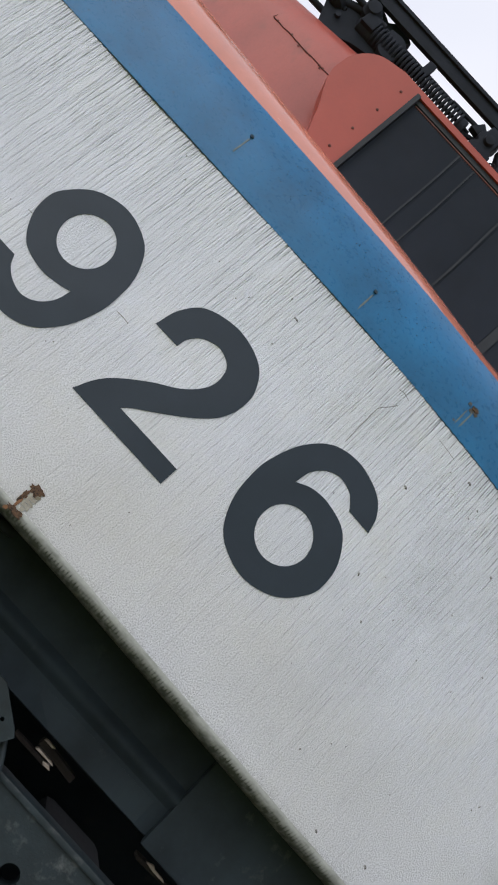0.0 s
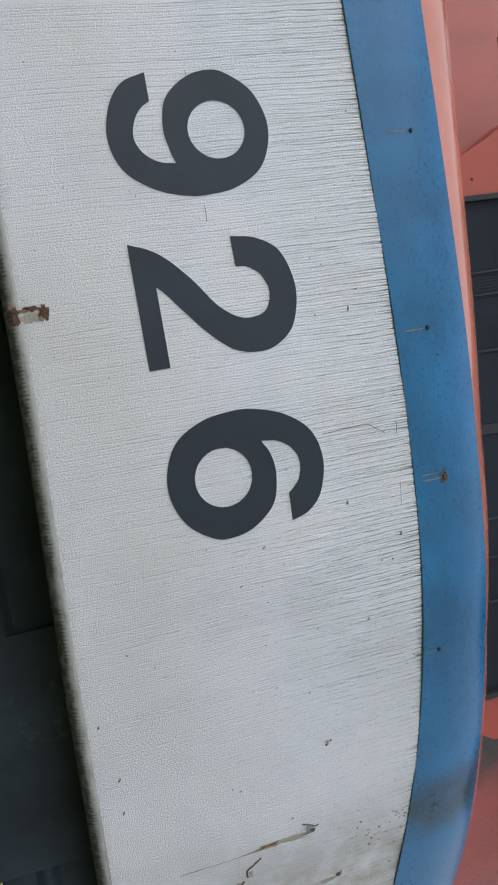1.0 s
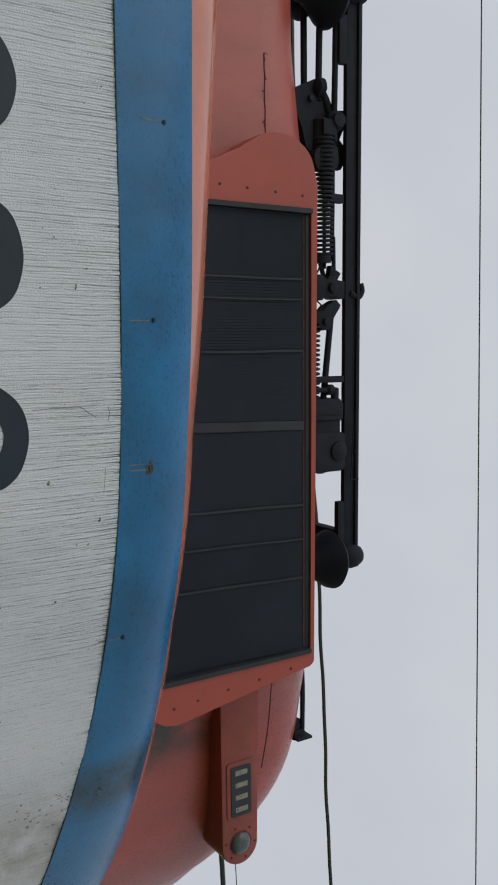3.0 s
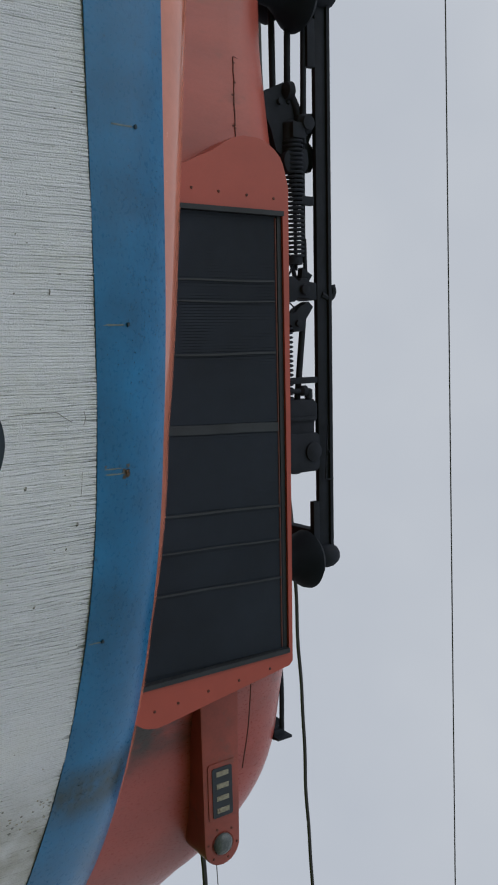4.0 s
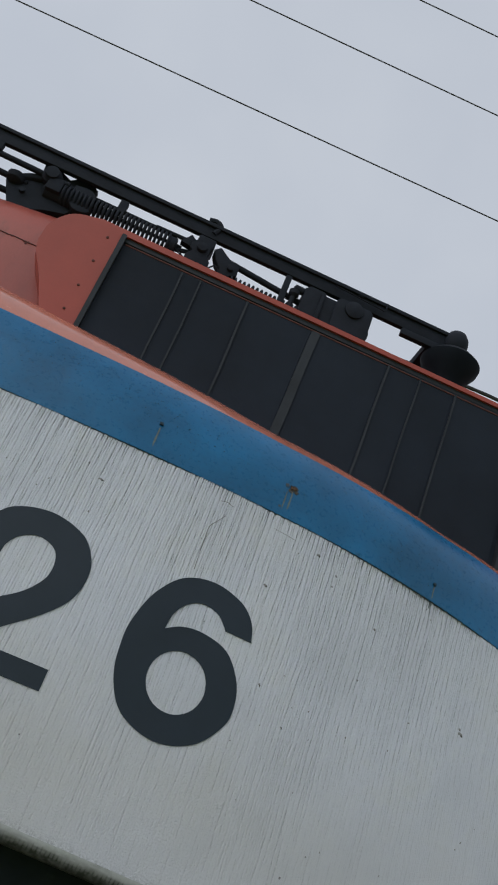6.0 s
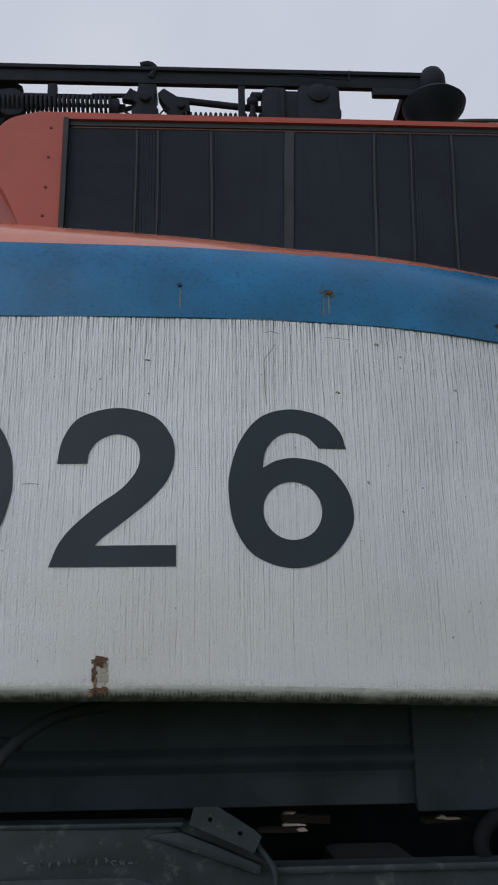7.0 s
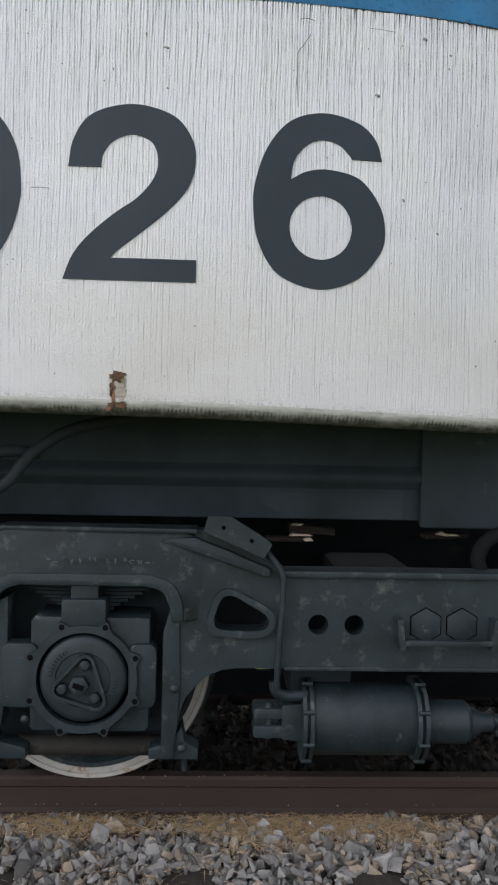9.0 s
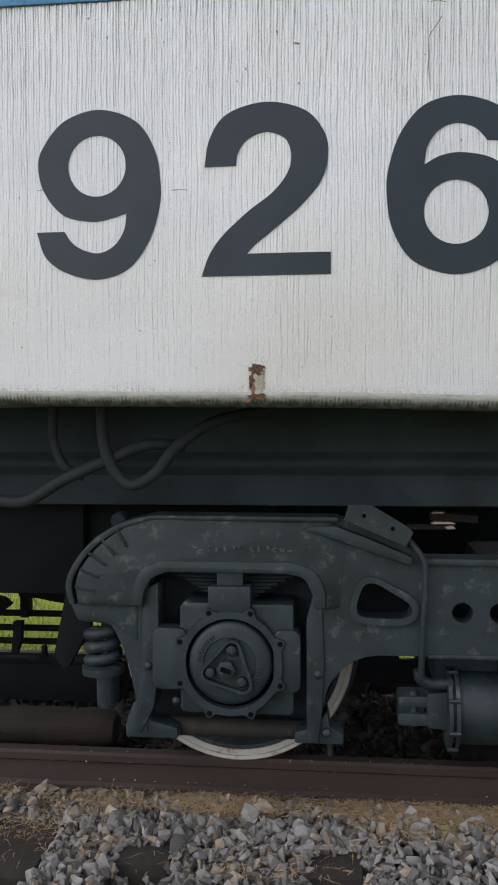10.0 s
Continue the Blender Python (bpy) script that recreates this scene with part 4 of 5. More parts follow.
    part("cross_beam", box(0.42, 0.50, 3.68, 2 * YC - 3.68, 4.36, 4.44, 0.01), M_PANT, p)
    part("cross_beam", box(1.02, 1.10, 3.70, 2 * YC - 3.70, 4.46, 4.52, 0.01), M_PANT, p)
    # folded contact bow at the front
    both("bow_arm", lambda: tube([(0.7, 3.97, 4.30), (1.75, 3.93, 4.39), (2.23, 3.93, 4.40)], 0.014, 8), M_PANT)
    both("bow_arm", lambda: tube([(0.7, 4.02, 4.32), (1.75, 3.99, 4.365), (2.23, 3.99, 4.36)], 0.016, 8), M_PANT)
    both("bow_joint", lambda: box(2.18, 2.24, 3.915, 4.02, 4.335, 4.41, 0.012), M_PANT)
    both("bow_foot", lambda: box(2.12, 2.23, 3.93, 4.0, 4.32, 4.385, 0.012, turn=(0, 8, 0)), M_PANT)
    both("bow_foot", lambda: box(2.215, 2.23, 3.88, 4.05, 4.335, 4.435, 0.004), M_PANT)
    part("contact_strip", box(2.195, 2.225, 3.96, 2 * YC - 3.96, 4.34, 4.365, 0.008), M_PANT, p)


pantograph()


# ---- bogie under the nose ----
def bogie():
    b = thing("bogie", "cast steel bogie in dusty dark slate paint, on the rails", "bogie", at=(0.6, YC, 0.17))
    F0, F1 = 3.30, 3.44
    # side frame: arched over the axle box, straight beam toward the middle
    out = line2([(-1.045, 0.845), (-1.06, 0.92), (-1.03, 0.995), (-0.96, 1.08), (-0.86, 1.146), (-0.74, 1.178)], 4) + [(-0.05, 1.175), (0.06, 1.155), (0.22, 1.05), (0.275, 1.028)]
    out += [(1.80, 1.028), (1.80, 0.672), (0.10, 0.674)] + line2([(0.05, 0.668), (0.0, 0.648), (-0.045, 0.612), (-0.086, 0.56), (-0.105, 0.50), (-0.116, 0.43), (-0.118, 0.36)], 4)
    out += [(-0.13, 0.355), (-0.135, 0.84)] + line2([(-0.145, 0.90), (-0.175, 0.955), (-0.24, 0.975)], 4) + line2([(-0.68, 0.975), (-0.735, 0.95), (-0.765, 0.90), (-0.775, 0.84)], 4)
    out += [(-0.77, 0.36), (-0.80, 0.36)] + line2([(-0.80, 0.40), (-0.818, 0.52), (-0.85, 0.65), (-0.91, 0.77), (-1.00, 0.835)], 4)
    win = line2([(0.012, 0.855), (0.036, 0.925), (0.076, 0.941), (0.135, 0.911), (0.199, 0.871), (0.209, 0.836), (0.175, 0.815), (0.067, 0.815), (0.022, 0.826), (0.012, 0.855)], 4)[:-1]
    holes = [arc(x, 0.835, 0.037, 0.037, 0, 360, 20)[:-1] for x in (0.392, 0.524)]
    fr = part("side_frame", prism(out, F0 + 0.05, F1, [win, *holes], 0.0), M_FRAME, b, "cast side frame, slate paint with dusty bare patches")
    # raised ribs of the casting
    part("arch_rib", prism(line2([(-1.052, 0.845), (-1.068, 0.92), (-1.038, 0.998), (-0.965, 1.086), (-0.86, 1.152), (-0.74, 1.185)], 4) + [(-0.05, 1.182), (-0.05, 1.164), (-0.73, 1.166)]
         + line2([(-0.85, 1.132), (-0.948, 1.068), (-1.015, 0.988), (-1.042, 0.92), (-1.03, 0.845)], 4), F0 + 0.004, F1, w=0.010), M_FRAME, fr)
    body = line2([(-1.02, 0.845), (-1.03, 0.93), (-0.99, 1.012), (-0.92, 1.085), (-0.83, 1.142), (-0.72, 1.172)], 4) + [(-0.10, 1.170)] + line2([(-0.03, 1.140), (0.015, 1.08), (0.0, 0.99), (-0.03, 0.90), (-0.035, 0.845)], 4)
    body += [(-0.135, 0.845)] + line2([(-0.145, 0.90), (-0.175, 0.955), (-0.24, 0.975)], 4) + line2([(-0.68, 0.975), (-0.735, 0.95), (-0.765, 0.90), (-0.775, 0.845)], 4)
    bm = prism(body, F0 + 0.005, F1, w=0.030)
    for v in bm.verts:
        u = max(0.0, min(1.0, (v.co.x + 0.17) / 0.17))
        v.co.y = min(F1, v.co.y + 0.052 * u * u * (3 - 2 * u))
    part("arch", bm, M_FRAME, fr)
    # the rounded lip round the axle opening
    ring = [(-0.815, 0.845)] + line2([(-0.81, 0.92), (-0.775, 0.985), (-0.70, 1.018)], 4) + line2([(-0.22, 1.018), (-0.142, 0.99), (-0.102, 0.925), (-0.094, 0.845)], 4)
    ring += [(-0.137, 0.845)] + line2([(-0.146, 0.90), (-0.176, 0.955), (-0.24, 0.973)], 4) + line2([(-0.68, 0.973), (-0.734, 0.95), (-0.764, 0.90), (-0.773, 0.845)], 4)
    part("opening_lip", prism(ring, F0 + 0.001, F0 + 0.06, w=0.024), M_FRAME, fr)
    rng = random.Random(31)
    for k in range(13):
        x = -0.575 + 0.028 * k + (0.012 if k > 6 else 0)
        for n in range(rng.choice((1, 2, 2, 3))):
            cx, cz, a = x + rng.uniform(-0.006, 0.006), 1.064 + rng.uniform(-0.007, 0.007), rng.choice((0, 10, 75, 90, 90, 100, 40))
            part("chalk_mark", box(cx - 0.0075, cx + 0.0075, F0 + 0.0028, F0 + 0.0060, cz - 0.0020, cz + 0.0020, turn=(0, a, 0)), M_CHALK, fr)
    for k in range(5):
        q = radians(118 + 13 * k)
        part("casting_ridge", tube([(-0.72 + r * math.cos(q), F0 + 0.004, 0.86 + r * 0.98 * math.sin(q)) for r in (0.24, 0.28, 0.315)], 0.0065, 6), M_FRAME, fr)
    part("diagonal_rib", prism([(-0.19, 1.132), (-0.15, 1.148), (-0.06, 1.15), (0.06, 1.105), (0.215, 1.04), (0.21, 1.005), (0.05, 1.06), (-0.07, 1.10), (-0.15, 1.122)], F0 + 0.012, F1, w=0.016), M_FRAME, fr)
    rim = line2([(-0.012, 0.856), (0.020, 0.942), (0.070, 0.964), (0.145, 0.932), (0.22, 0.887), (0.233, 0.832), (0.185, 0.792), (0.055, 0.792), (0.0, 0.807), (-0.012, 0.856)], 4)[:-1]
    part("window_rim", prism(rim, F0 + 0.025, F0 + 0.10, [win], 0.0), M_FRAME, fr)
    part("gusset_plate", prism([(-0.015, 1.232), (0.065, 1.232), (0.19, 1.155), (0.212, 1.135), (0.185, 1.085), (-0.03, 1.178)], F0 - 0.035, F0 - 0.015,
         [arc(x, z, 0.008, 0.008, 0, 360, 10)[:-1] for x, z in ((0.04, 1.192), (0.14, 1.147))], 0.0), M_FRAME, b, "bent bolted plate with two holes")
    part("top_flange", box(0.26, 1.8, F0 + 0.03, F1 + 0.02, 1.008, 1.032, 0.006), M_FRAME, fr)
    # the second arch, over the other axle
    back = [(1.80, 1.028)] + line2([(1.84, 1.05), (2.0, 1.165), (2.11, 1.193)], 4) + [(2.40, 1.193)] + line2([(2.55, 1.16), (2.65, 1.08), (2.70, 0.95), (2.70, 0.845)], 4)
    back += [(2.55, 0.845), (2.52, 0.36), (2.49, 0.36), (2.50, 0.84)] + line2([(2.49, 0.90), (2.46, 0.955), (2.40, 0.975)], 4) + line2([(2.04, 0.975), (1.97, 0.95), (1.94, 0.90), (1.93, 0.84)], 4) + [(1.925, 0.36), (1.90, 0.36), (1.85, 0.58), (1.80, 0.66)]
    part("far_arch", prism(back, F0 + 0.03, F1), M_FRAME, fr)
    part("bottom_flange", box(0.27, 1.8, F0 + 0.043, F1 + 0.02, 0.667, 0.684, 0.006), M_FRAME, fr)
    part("lug", disc(-0.893, 1.150, 0.030, F0 + 0.115, F1 + 0.05), M_UNDER, b)
    for x in (0.785, 0.918, 1.35, 1.48):
        part("hex_groove", prism([(x + 0.0665 * math.cos(radians(a)), 0.838 + 0.0665 * math.sin(radians(a))) for a in range(30, 390, 60)], F0 + 0.048, F0 + 0.06), M_HOLE, fr)
        part("hex_plate", prism([(x + 0.062 * math.cos(radians(a)), 0.838 + 0.062 * math.sin(radians(a))) for a in range(30, 390, 60)], F0 + 0.043, F0 + 0.06, w=0.003), M_FRAME2, fr)
    br = box(0.685, 1.025, F0 - 0.015, F0 + 0.012, 0.775, 0.795, 0.004)
    box(0.672, 0.694, F0 - 0.02, F0 + 0.06, 0.760, 0.872, 0.004, into=br, turn=(0, -6, 0))
    box(1.015, 1.035, F0 - 0.02, F0 + 0.06, 0.760, 0.872, 0.004, into=br, turn=(0, 6, 0))
    part("clip_bracket", br, M_FRAME, b)
    part("boss", disc(1.10, 0.84, 0.04, F0 + 0.03, F0 + 0.06), M_FRAME2, fr)

    def axle(cx):
        cz = 0.17 + 0.457
        wheel = part("wheel", lathe([(0.10, 3.66), (0.14, 3.64), (0.33, 3.665), (0.375, 3.635), (0.400, 3.605), (0.451, 3.600), (0.457, 3.606), (0.452, 3.70), (0.485, 3.715), (0.485, 3.74), (0.10, 3.76)],
                           (cx, 0, cz), "y", 72), M_FRAME, b, "spoked-plate wheel, dark slate")
        part("white_rim", lathe([(0.414, 3.612), (0.416, 3.600), (0.433, 3.597), (0.435, 3.601), (0.438, 3.601), (0.440, 3.596), (0.454, 3.594), (0.4595, 3.602), (0.4585, 3.62)], (cx, 0, cz), "y", 96, caps=False), M_WHEEL, wheel, "white painted wheel rim, rust specks")
        part("wheel", lathe([(0.10, 2 * YC - 3.66), (0.45, 2 * YC - 3.60), (0.455, 2 * YC - 3.70), (0.485, 2 * YC - 3.72), (0.10, 2 * YC - 3.76)], (cx, 0, cz), "y", 48), M_FRAME, b)
        part("axle", lathe([(0.08, 3.5), (0.085, 2 * YC - 3.5)], (cx, 0, cz), "y", 20), M_UNDER, b)
        # bearing box
        bz = cz + 0.016
        body = [(cx - 0.175, 0.445), (cx + 0.225, 0.445), (cx + 0.24, 0.46), (cx + 0.24, 0.855), (cx - 0.17, 0.86), (cx - 0.185, 0.84), (cx - 0.185, 0.46)]
        bx = part("bearing_box", prism(body, 3.335, 3.56, w=0.012), M_FRAME2, b, "roller bearing axle box with a bolted round cover")
        part("wing", prism(rounded(cx - 0.285, cx - 0.155, 0.535, 0.765, 0.03), 3.315, 3.40, w=0.008), M_FRAME2, bx)
        part("wing", prism(rounded(cx + 0.165, cx + 0.265, 0.535, 0.765, 0.03), 3.315, 3.40, w=0.008), M_FRAME2, bx)
        part("saddle", box(cx - 0.075, cx + 0.085, 3.31, 3.50, 0.82, 0.925, 0.012), M_FRAME2, bx)
        part("saddle_step", box(cx - 0.045, cx + 0.055, 3.33, 3.50, 0.90, 0.985, 0.010), M_FRAME2, bx)
        # octagon flange with ears
        fl = []
        for a in range(0, 360, 3):
            r = 0.192 + 0.027 * max(0, math.cos(radians(8 * (a - 22.5) / 1.0))) ** 4
            fl.append((cx + 0.008 + r * math.cos(radians(a)), bz + r * math.sin(radians(a))))
        part("cover_flange", prism(fl, 3.295, 3.34, [arc(cx + 0.010, bz, 0.166, 0.166, 0, 360, 48)[:-1]], 0.0), M_FRAME2, bx)
        for k in range(8):
            a = radians(22.5 + 45 * k)
            part("bolt_hole", disc(cx + 0.008 + 0.200 * math.cos(a), bz + 0.200 * math.sin(a), 0.0105, 3.2935, 3.30, w=0.001, seg=12), M_HOLE, bx)
        cov = lathe([(0.157, 3.334), (0.154, 3.310), (0.146, 3.300), (0.128, 3.294), (0.098, 3.292), (0.094, 3.297), (0.004, 3.300)], (cx + 0.008, 0, bz), "y", 56)
        cover = part("bearing_cover", cov, M_FRAME2, bx)
        part('shadow_ring', lathe([(0.140, 3.3325), (0.167, 3.3325)], (cx + 0.010, 0, bz), 'y', 48), M_UNDER, bx)
        corner = [(0.010, 0.058), (-0.070, -0.030), (0.050, -0.068)]

        def round_tri(r):
            pts = []
            for i, (px, pz) in enumerate(corner):
                for k in range(7):
                    a = radians([30, 135, 255][i] + k * 20)
                    pts.append((cx + 0.008 + px + r * math.cos(a), bz + pz + r * math.sin(a)))
            return pts
        part("cover_rib", prism(round_tri(0.036), 3.270, 3.302, [round_tri(0.025)], 0.0), M_FRAME2, cover)
        part("cover_plug", prism([(cx - 0.002 + 0.036 * math.cos(radians(a)), bz - 0.016 + 0.036 * math.sin(radians(a))) for a in range(0, 360, 60)], 3.262, 3.30, w=0.004), M_FRAME2, cover)
        part("plug_slot", box(cx - 0.022, cx + 0.018, 3.2595, 3.270, bz - 0.025, bz - 0.007, turn=(0, 18, 0)), M_HOLE, cover)
        for px, pz in ((0.010, 0.054), (-0.068, -0.030), (0.046, -0.062)):
            part("cover_bolt", lathe([(0.019, 0.03), (0.019, 0.0), (0.012, -0.008), (0.002, -0.009)], (cx + 0.008 + px, 3.272, bz + pz), "y", 14), M_FRAME2, cover)
        for k in range(18):
            a = radians(-55 + k * 6.5 + (0 if k < 9 else 118))
            part("cast_mark", box(-0.006, 0.006, -0.003, 0.003, -0.003, 0.003), M_FRAME2, cover).matrix_basis = (
                Matrix.Translation((cx + 0.008 + 0.114 * math.cos(a), 3.2895, bz + 0.114 * math.sin(a))) @ Matrix.Rotation(-a, 4, "Y"))
        # dark plate added behind the box, standing in for the unlit opening
        part("dust_shield", box(cx - 0.34, cx + 0.315, 3.535, 3.555, 0.335, 1.02), M_UNDER, b)
        # leaf spring above
        for k in range(7):
            h = 0.245 - 0.026 * k
            part("leaf", prism([(cx + 0.01 + x, 0.958 - 0.0135 * k + 0.25 * (x * x) * 0.35) for x in np.linspace(-h, h, 9)] + [(cx + 0.01 + x, 0.947 - 0.0135 * k + 0.25 * (x * x) * 0.35) for x in np.linspace(h, -h, 9)],
                 3.42, 3.52), M_UNDER, b)
        # pedestal guides and tie bar
        part("pedestal", prism([(cx - 0.365, 0.36), (cx - 0.335, 0.36), (cx - 0.285, 0.46), (cx - 0.265, 0.60), (cx - 0.265, 0.93), (cx - 0.325, 0.90), (cx - 0.335, 0.60)], 3.338, 3.46, w=0.010), M_FRAME, b)
        part("pedestal", prism([(cx + 0.285, 0.345), (cx + 0.330, 0.345), (cx + 0.343, 0.46), (cx + 0.352, 0.62), (cx + 0.345, 0.86), (cx + 0.31, 0.89), (cx + 0.285, 0.80)], 3.338, 3.46, w=0.010), M_FRAME, b)
        part("foot", prism([(cx - 0.40, 0.335), (cx - 0.20, 0.335), (cx - 0.20, 0.375), (cx - 0.30, 0.40), (cx - 0.35, 0.47), (cx - 0.37, 0.47), (cx - 0.40, 0.385)], 3.36, 3.46, w=0.008), M_FRAME, b)
        part("foot", prism([(cx + 0.24, 0.335), (cx + 0.42, 0.335), (cx + 0.42, 0.375), (cx + 0.37, 0.40), (cx + 0.36, 0.46), (cx + 0.32, 0.40), (cx + 0.24, 0.375)], 3.36, 3.46, w=0.008), M_FRAME, b)
        part("tie_bar", lathe([(0.030, cx - 0.31), (0.037, cx - 0.30), (0.037, cx + 0.30), (0.030, cx + 0.31)], (0, 3.46, 0.352), "x", 20), M_TIEBAR, b, "round tie bar, brown with dust")
        for x, z in ((cx - 0.305, 0.615), (cx + 0.33, 0.60), (cx - 0.20, 0.487), (cx + 0.36, 0.385)):
            part("bolt", lathe([(0.016, 0.02), (0.016, -0.012), (0.008, -0.02), (0.002, -0.022)], (x, 3.345, z), "y", 8), M_FRAME2, b)
        part("bolt", lathe([(0.010, 0.28), (0.012, 0.33), (0.02, 0.34), (0.02, 0.36)], (cx + 0.37, 3.40, 0), "z", 8), M_FRAME2, b)

    axle(-0.455)
    axle(2.22)
    # outer coil spring at the frame's end
    part("end_spring", coil((-0.957, 3.42, 0.668), 0.054, 0.0225, 3.3, 0.165, "z", seg=12), M_FRAME, b, "heavy coil spring")
    part("spring_plate", lathe([(0.05, 0.553), (0.080, 0.562), (0.082, 0.588), (0.06, 0.598)], (-0.957, 3.42, 0), "z", 28), M_FRAME, b)
    part("spring_stem", lathe([(0.034, 0.43), (0.037, 0.44), (0.037, 0.56)], (-0.945, 3.42, 0), "z", 18), M_FRAME, b)
    part("spring_cup", prism([(-1.035, 0.775), (-0.90, 0.765), (-0.80, 0.70), (-0.80, 0.845), (-1.065, 0.845)], 3.345, 3.50, w=0.014), M_FRAME, b)
    part("frame_fin", prism([(-1.03, 0.72), (-1.12, 0.555), (-1.145, 0.54), (-1.185, 0.60), (-1.12, 0.92), (-1.03, 0.92)], 3.50, 3.54, w=0.010), M_SHADE, b)
    # brake gear
    cy, cyz = 3.47, 0.455
    cyl = part("brake_cylinder", lathe([(0.04, 0.355), (0.128, 0.36), (0.132, 0.375), (0.132, 0.79), (0.125, 0.80), (0.05, 0.805)], (0, cy, cyz), "x", 40), M_FRAME2, b, "smooth slate brake cylinder")
    for x in (0.352, 0.378, 0.772, 0.800):
        part("cylinder_flange", lathe([(0.12, x - 0.010), (0.148, x - 0.008), (0.150, x + 0.006), (0.12, x + 0.010)], (0, cy, cyz), "x", 40), M_FRAME, cyl)
    for x in (0.364, 0.786):
        for k in range(8):
            a = radians(45 * k + 20)
            part("flange_bolt", lathe([(0.008, x - 0.020), (0.008, x + 0.020)], (0, cy + 0.153 * math.cos(a), cyz + 0.153 * math.sin(a)), "x", 6), M_FRAME, cyl)
    part("cylinder_head", lathe([(0.05, 0.80), (0.080, 0.81), (0.080, 0.965), (0.066, 0.98), (0.035, 0.99)], (0, cy - 0.02, cyz - 0.004), "x", 28), M_FRAME2, cyl)
    part("push_rod", lathe([(0.022, 0.99), (0.024, 1.4)], (0, cy - 0.02, cyz), "x", 14), M_FRAME2, cyl)
    part("rod_neck", lathe([(0.058, 0.965), (0.054, 1.0), (0.036, 1.03), (0.034, 1.07), (0.022, 1.08)], (0, cy - 0.02, cyz - 0.005), "x", 20), M_FRAME2, cyl)
    part("rod_eye", lathe([(0.018, -0.03), (0.034, -0.026), (0.034, 0.026), (0.018, 0.03)], (1.13, cy - 0.02, cyz), "y", 16), M_FRAME, cyl)
    part("rod_pin", lathe([(0.014, -0.05), (0.014, 0.05)], (1.10, cy - 0.02, cyz - 0.045), "y", 10), M_FRAME, cyl)
    cl = prism(rounded(0.165, 0.30, 0.470, 0.510, 0.014), 3.40, 3.525, w=0.008)
    prism(rounded(0.165, 0.30, 0.400, 0.446, 0.014), 3.40, 3.525, w=0.008, into=cl)
    prism([(0.27, 0.395), (0.365, 0.385), (0.365, 0.535), (0.27, 0.525)], 3.395, 3.525, w=0.012, into=cl)
    part("clevis", cl, M_FRAME, b, "forked rod end")
    part("clevis_link", box(0.168, 0.262, 3.43, 3.495, 0.444, 0.472, 0.006), M_FRAME2, b)
    part("clevis_pin", lathe([(0.014, 0.394), (0.014, 0.524), (0.008, 0.528)], (0.225, 3.425, 0), "z", 14), M_FRAME, b)
    part("elbow", tube([(0.238, 3.37, 0.62), (0.245, 3.37, 0.585), (0.285, 3.38, 0.565), (0.36, 3.40, 0.562)], 0.021, 12), M_FRAME2, b)
    part("air_pipe", tube([(0.15, 3.34, 1.15), (0.20, 3.31, 1.10), (0.245, 3.30, 1.04), (0.258, 3.30, 0.98), (0.250, 3.31, 0.80), (0.243, 3.34, 0.60)], 0.0115, 12), M_FRAME2, b, "slim air pipe")
    # transoms and far frame
    part("transom", box(0.30, 0.55, 3.5, 2 * YC - 3.5, 0.50, 0.70, 0.05), M_UNDER, b)
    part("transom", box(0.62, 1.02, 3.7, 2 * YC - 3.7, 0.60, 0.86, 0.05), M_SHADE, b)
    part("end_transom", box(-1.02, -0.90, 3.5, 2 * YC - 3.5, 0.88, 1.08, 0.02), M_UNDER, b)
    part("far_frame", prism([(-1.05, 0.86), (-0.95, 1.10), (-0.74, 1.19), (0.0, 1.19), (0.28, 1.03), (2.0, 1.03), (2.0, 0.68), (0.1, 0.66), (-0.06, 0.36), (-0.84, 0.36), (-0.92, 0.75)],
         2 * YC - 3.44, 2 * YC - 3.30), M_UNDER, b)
    # dark screen added to hide the far rail in the unlit space behind
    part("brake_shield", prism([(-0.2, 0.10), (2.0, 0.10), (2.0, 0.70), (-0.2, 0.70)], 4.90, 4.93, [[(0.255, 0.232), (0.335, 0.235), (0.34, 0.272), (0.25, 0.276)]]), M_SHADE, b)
    part("inner_web", box(-0.06, 0.32, 3.60, 3.66, 0.70, 0.98, 0.01), M_UNDER, b)
    part("inner_web", box(0.3, 1.2, 3.52, 3.58, 0.72, 0.98, 0.01), M_UNDER, b)
    plank = part("rubbing_plank", box(0.317, 0.505, 3.76, 3.86, 1.116, 1.146, 0.003, turn=(0, 4, 0)), M_TIMBER, b, "split brown wooden plank with pale edges")
    part("splinter", prism([(0.318, 1.150), (0.335, 1.158), (0.375, 1.156), (0.36, 1.149)], 3.752, 3.80, w=0.001), M_CHIP, plank)
    part("splinter", prism([(0.318, 1.106), (0.33, 1.116), (0.40, 1.114), (0.415, 1.107)], 3.752, 3.80, w=0.001), M_CHIP, plank)
    plank = part("rubbing_plank", box(0.224, 0.41, 3.74, 3.82, 1.084, 1.100, 0.003), M_TIMBER, b, "split brown wooden plank with pale edges")
    part("splinter", prism([(0.37, 1.098), (0.40, 1.103), (0.415, 1.090), (0.38, 1.088)], 3.732, 3.76, w=0.001), M_CHIP, plank)
    plank = part("rubbing_plank", box(0.88, 1.06, 3.76, 3.86, 1.105, 1.122, 0.003, turn=(0, -3, 0)), M_TIMBER, b, "split brown wooden plank with pale edges")
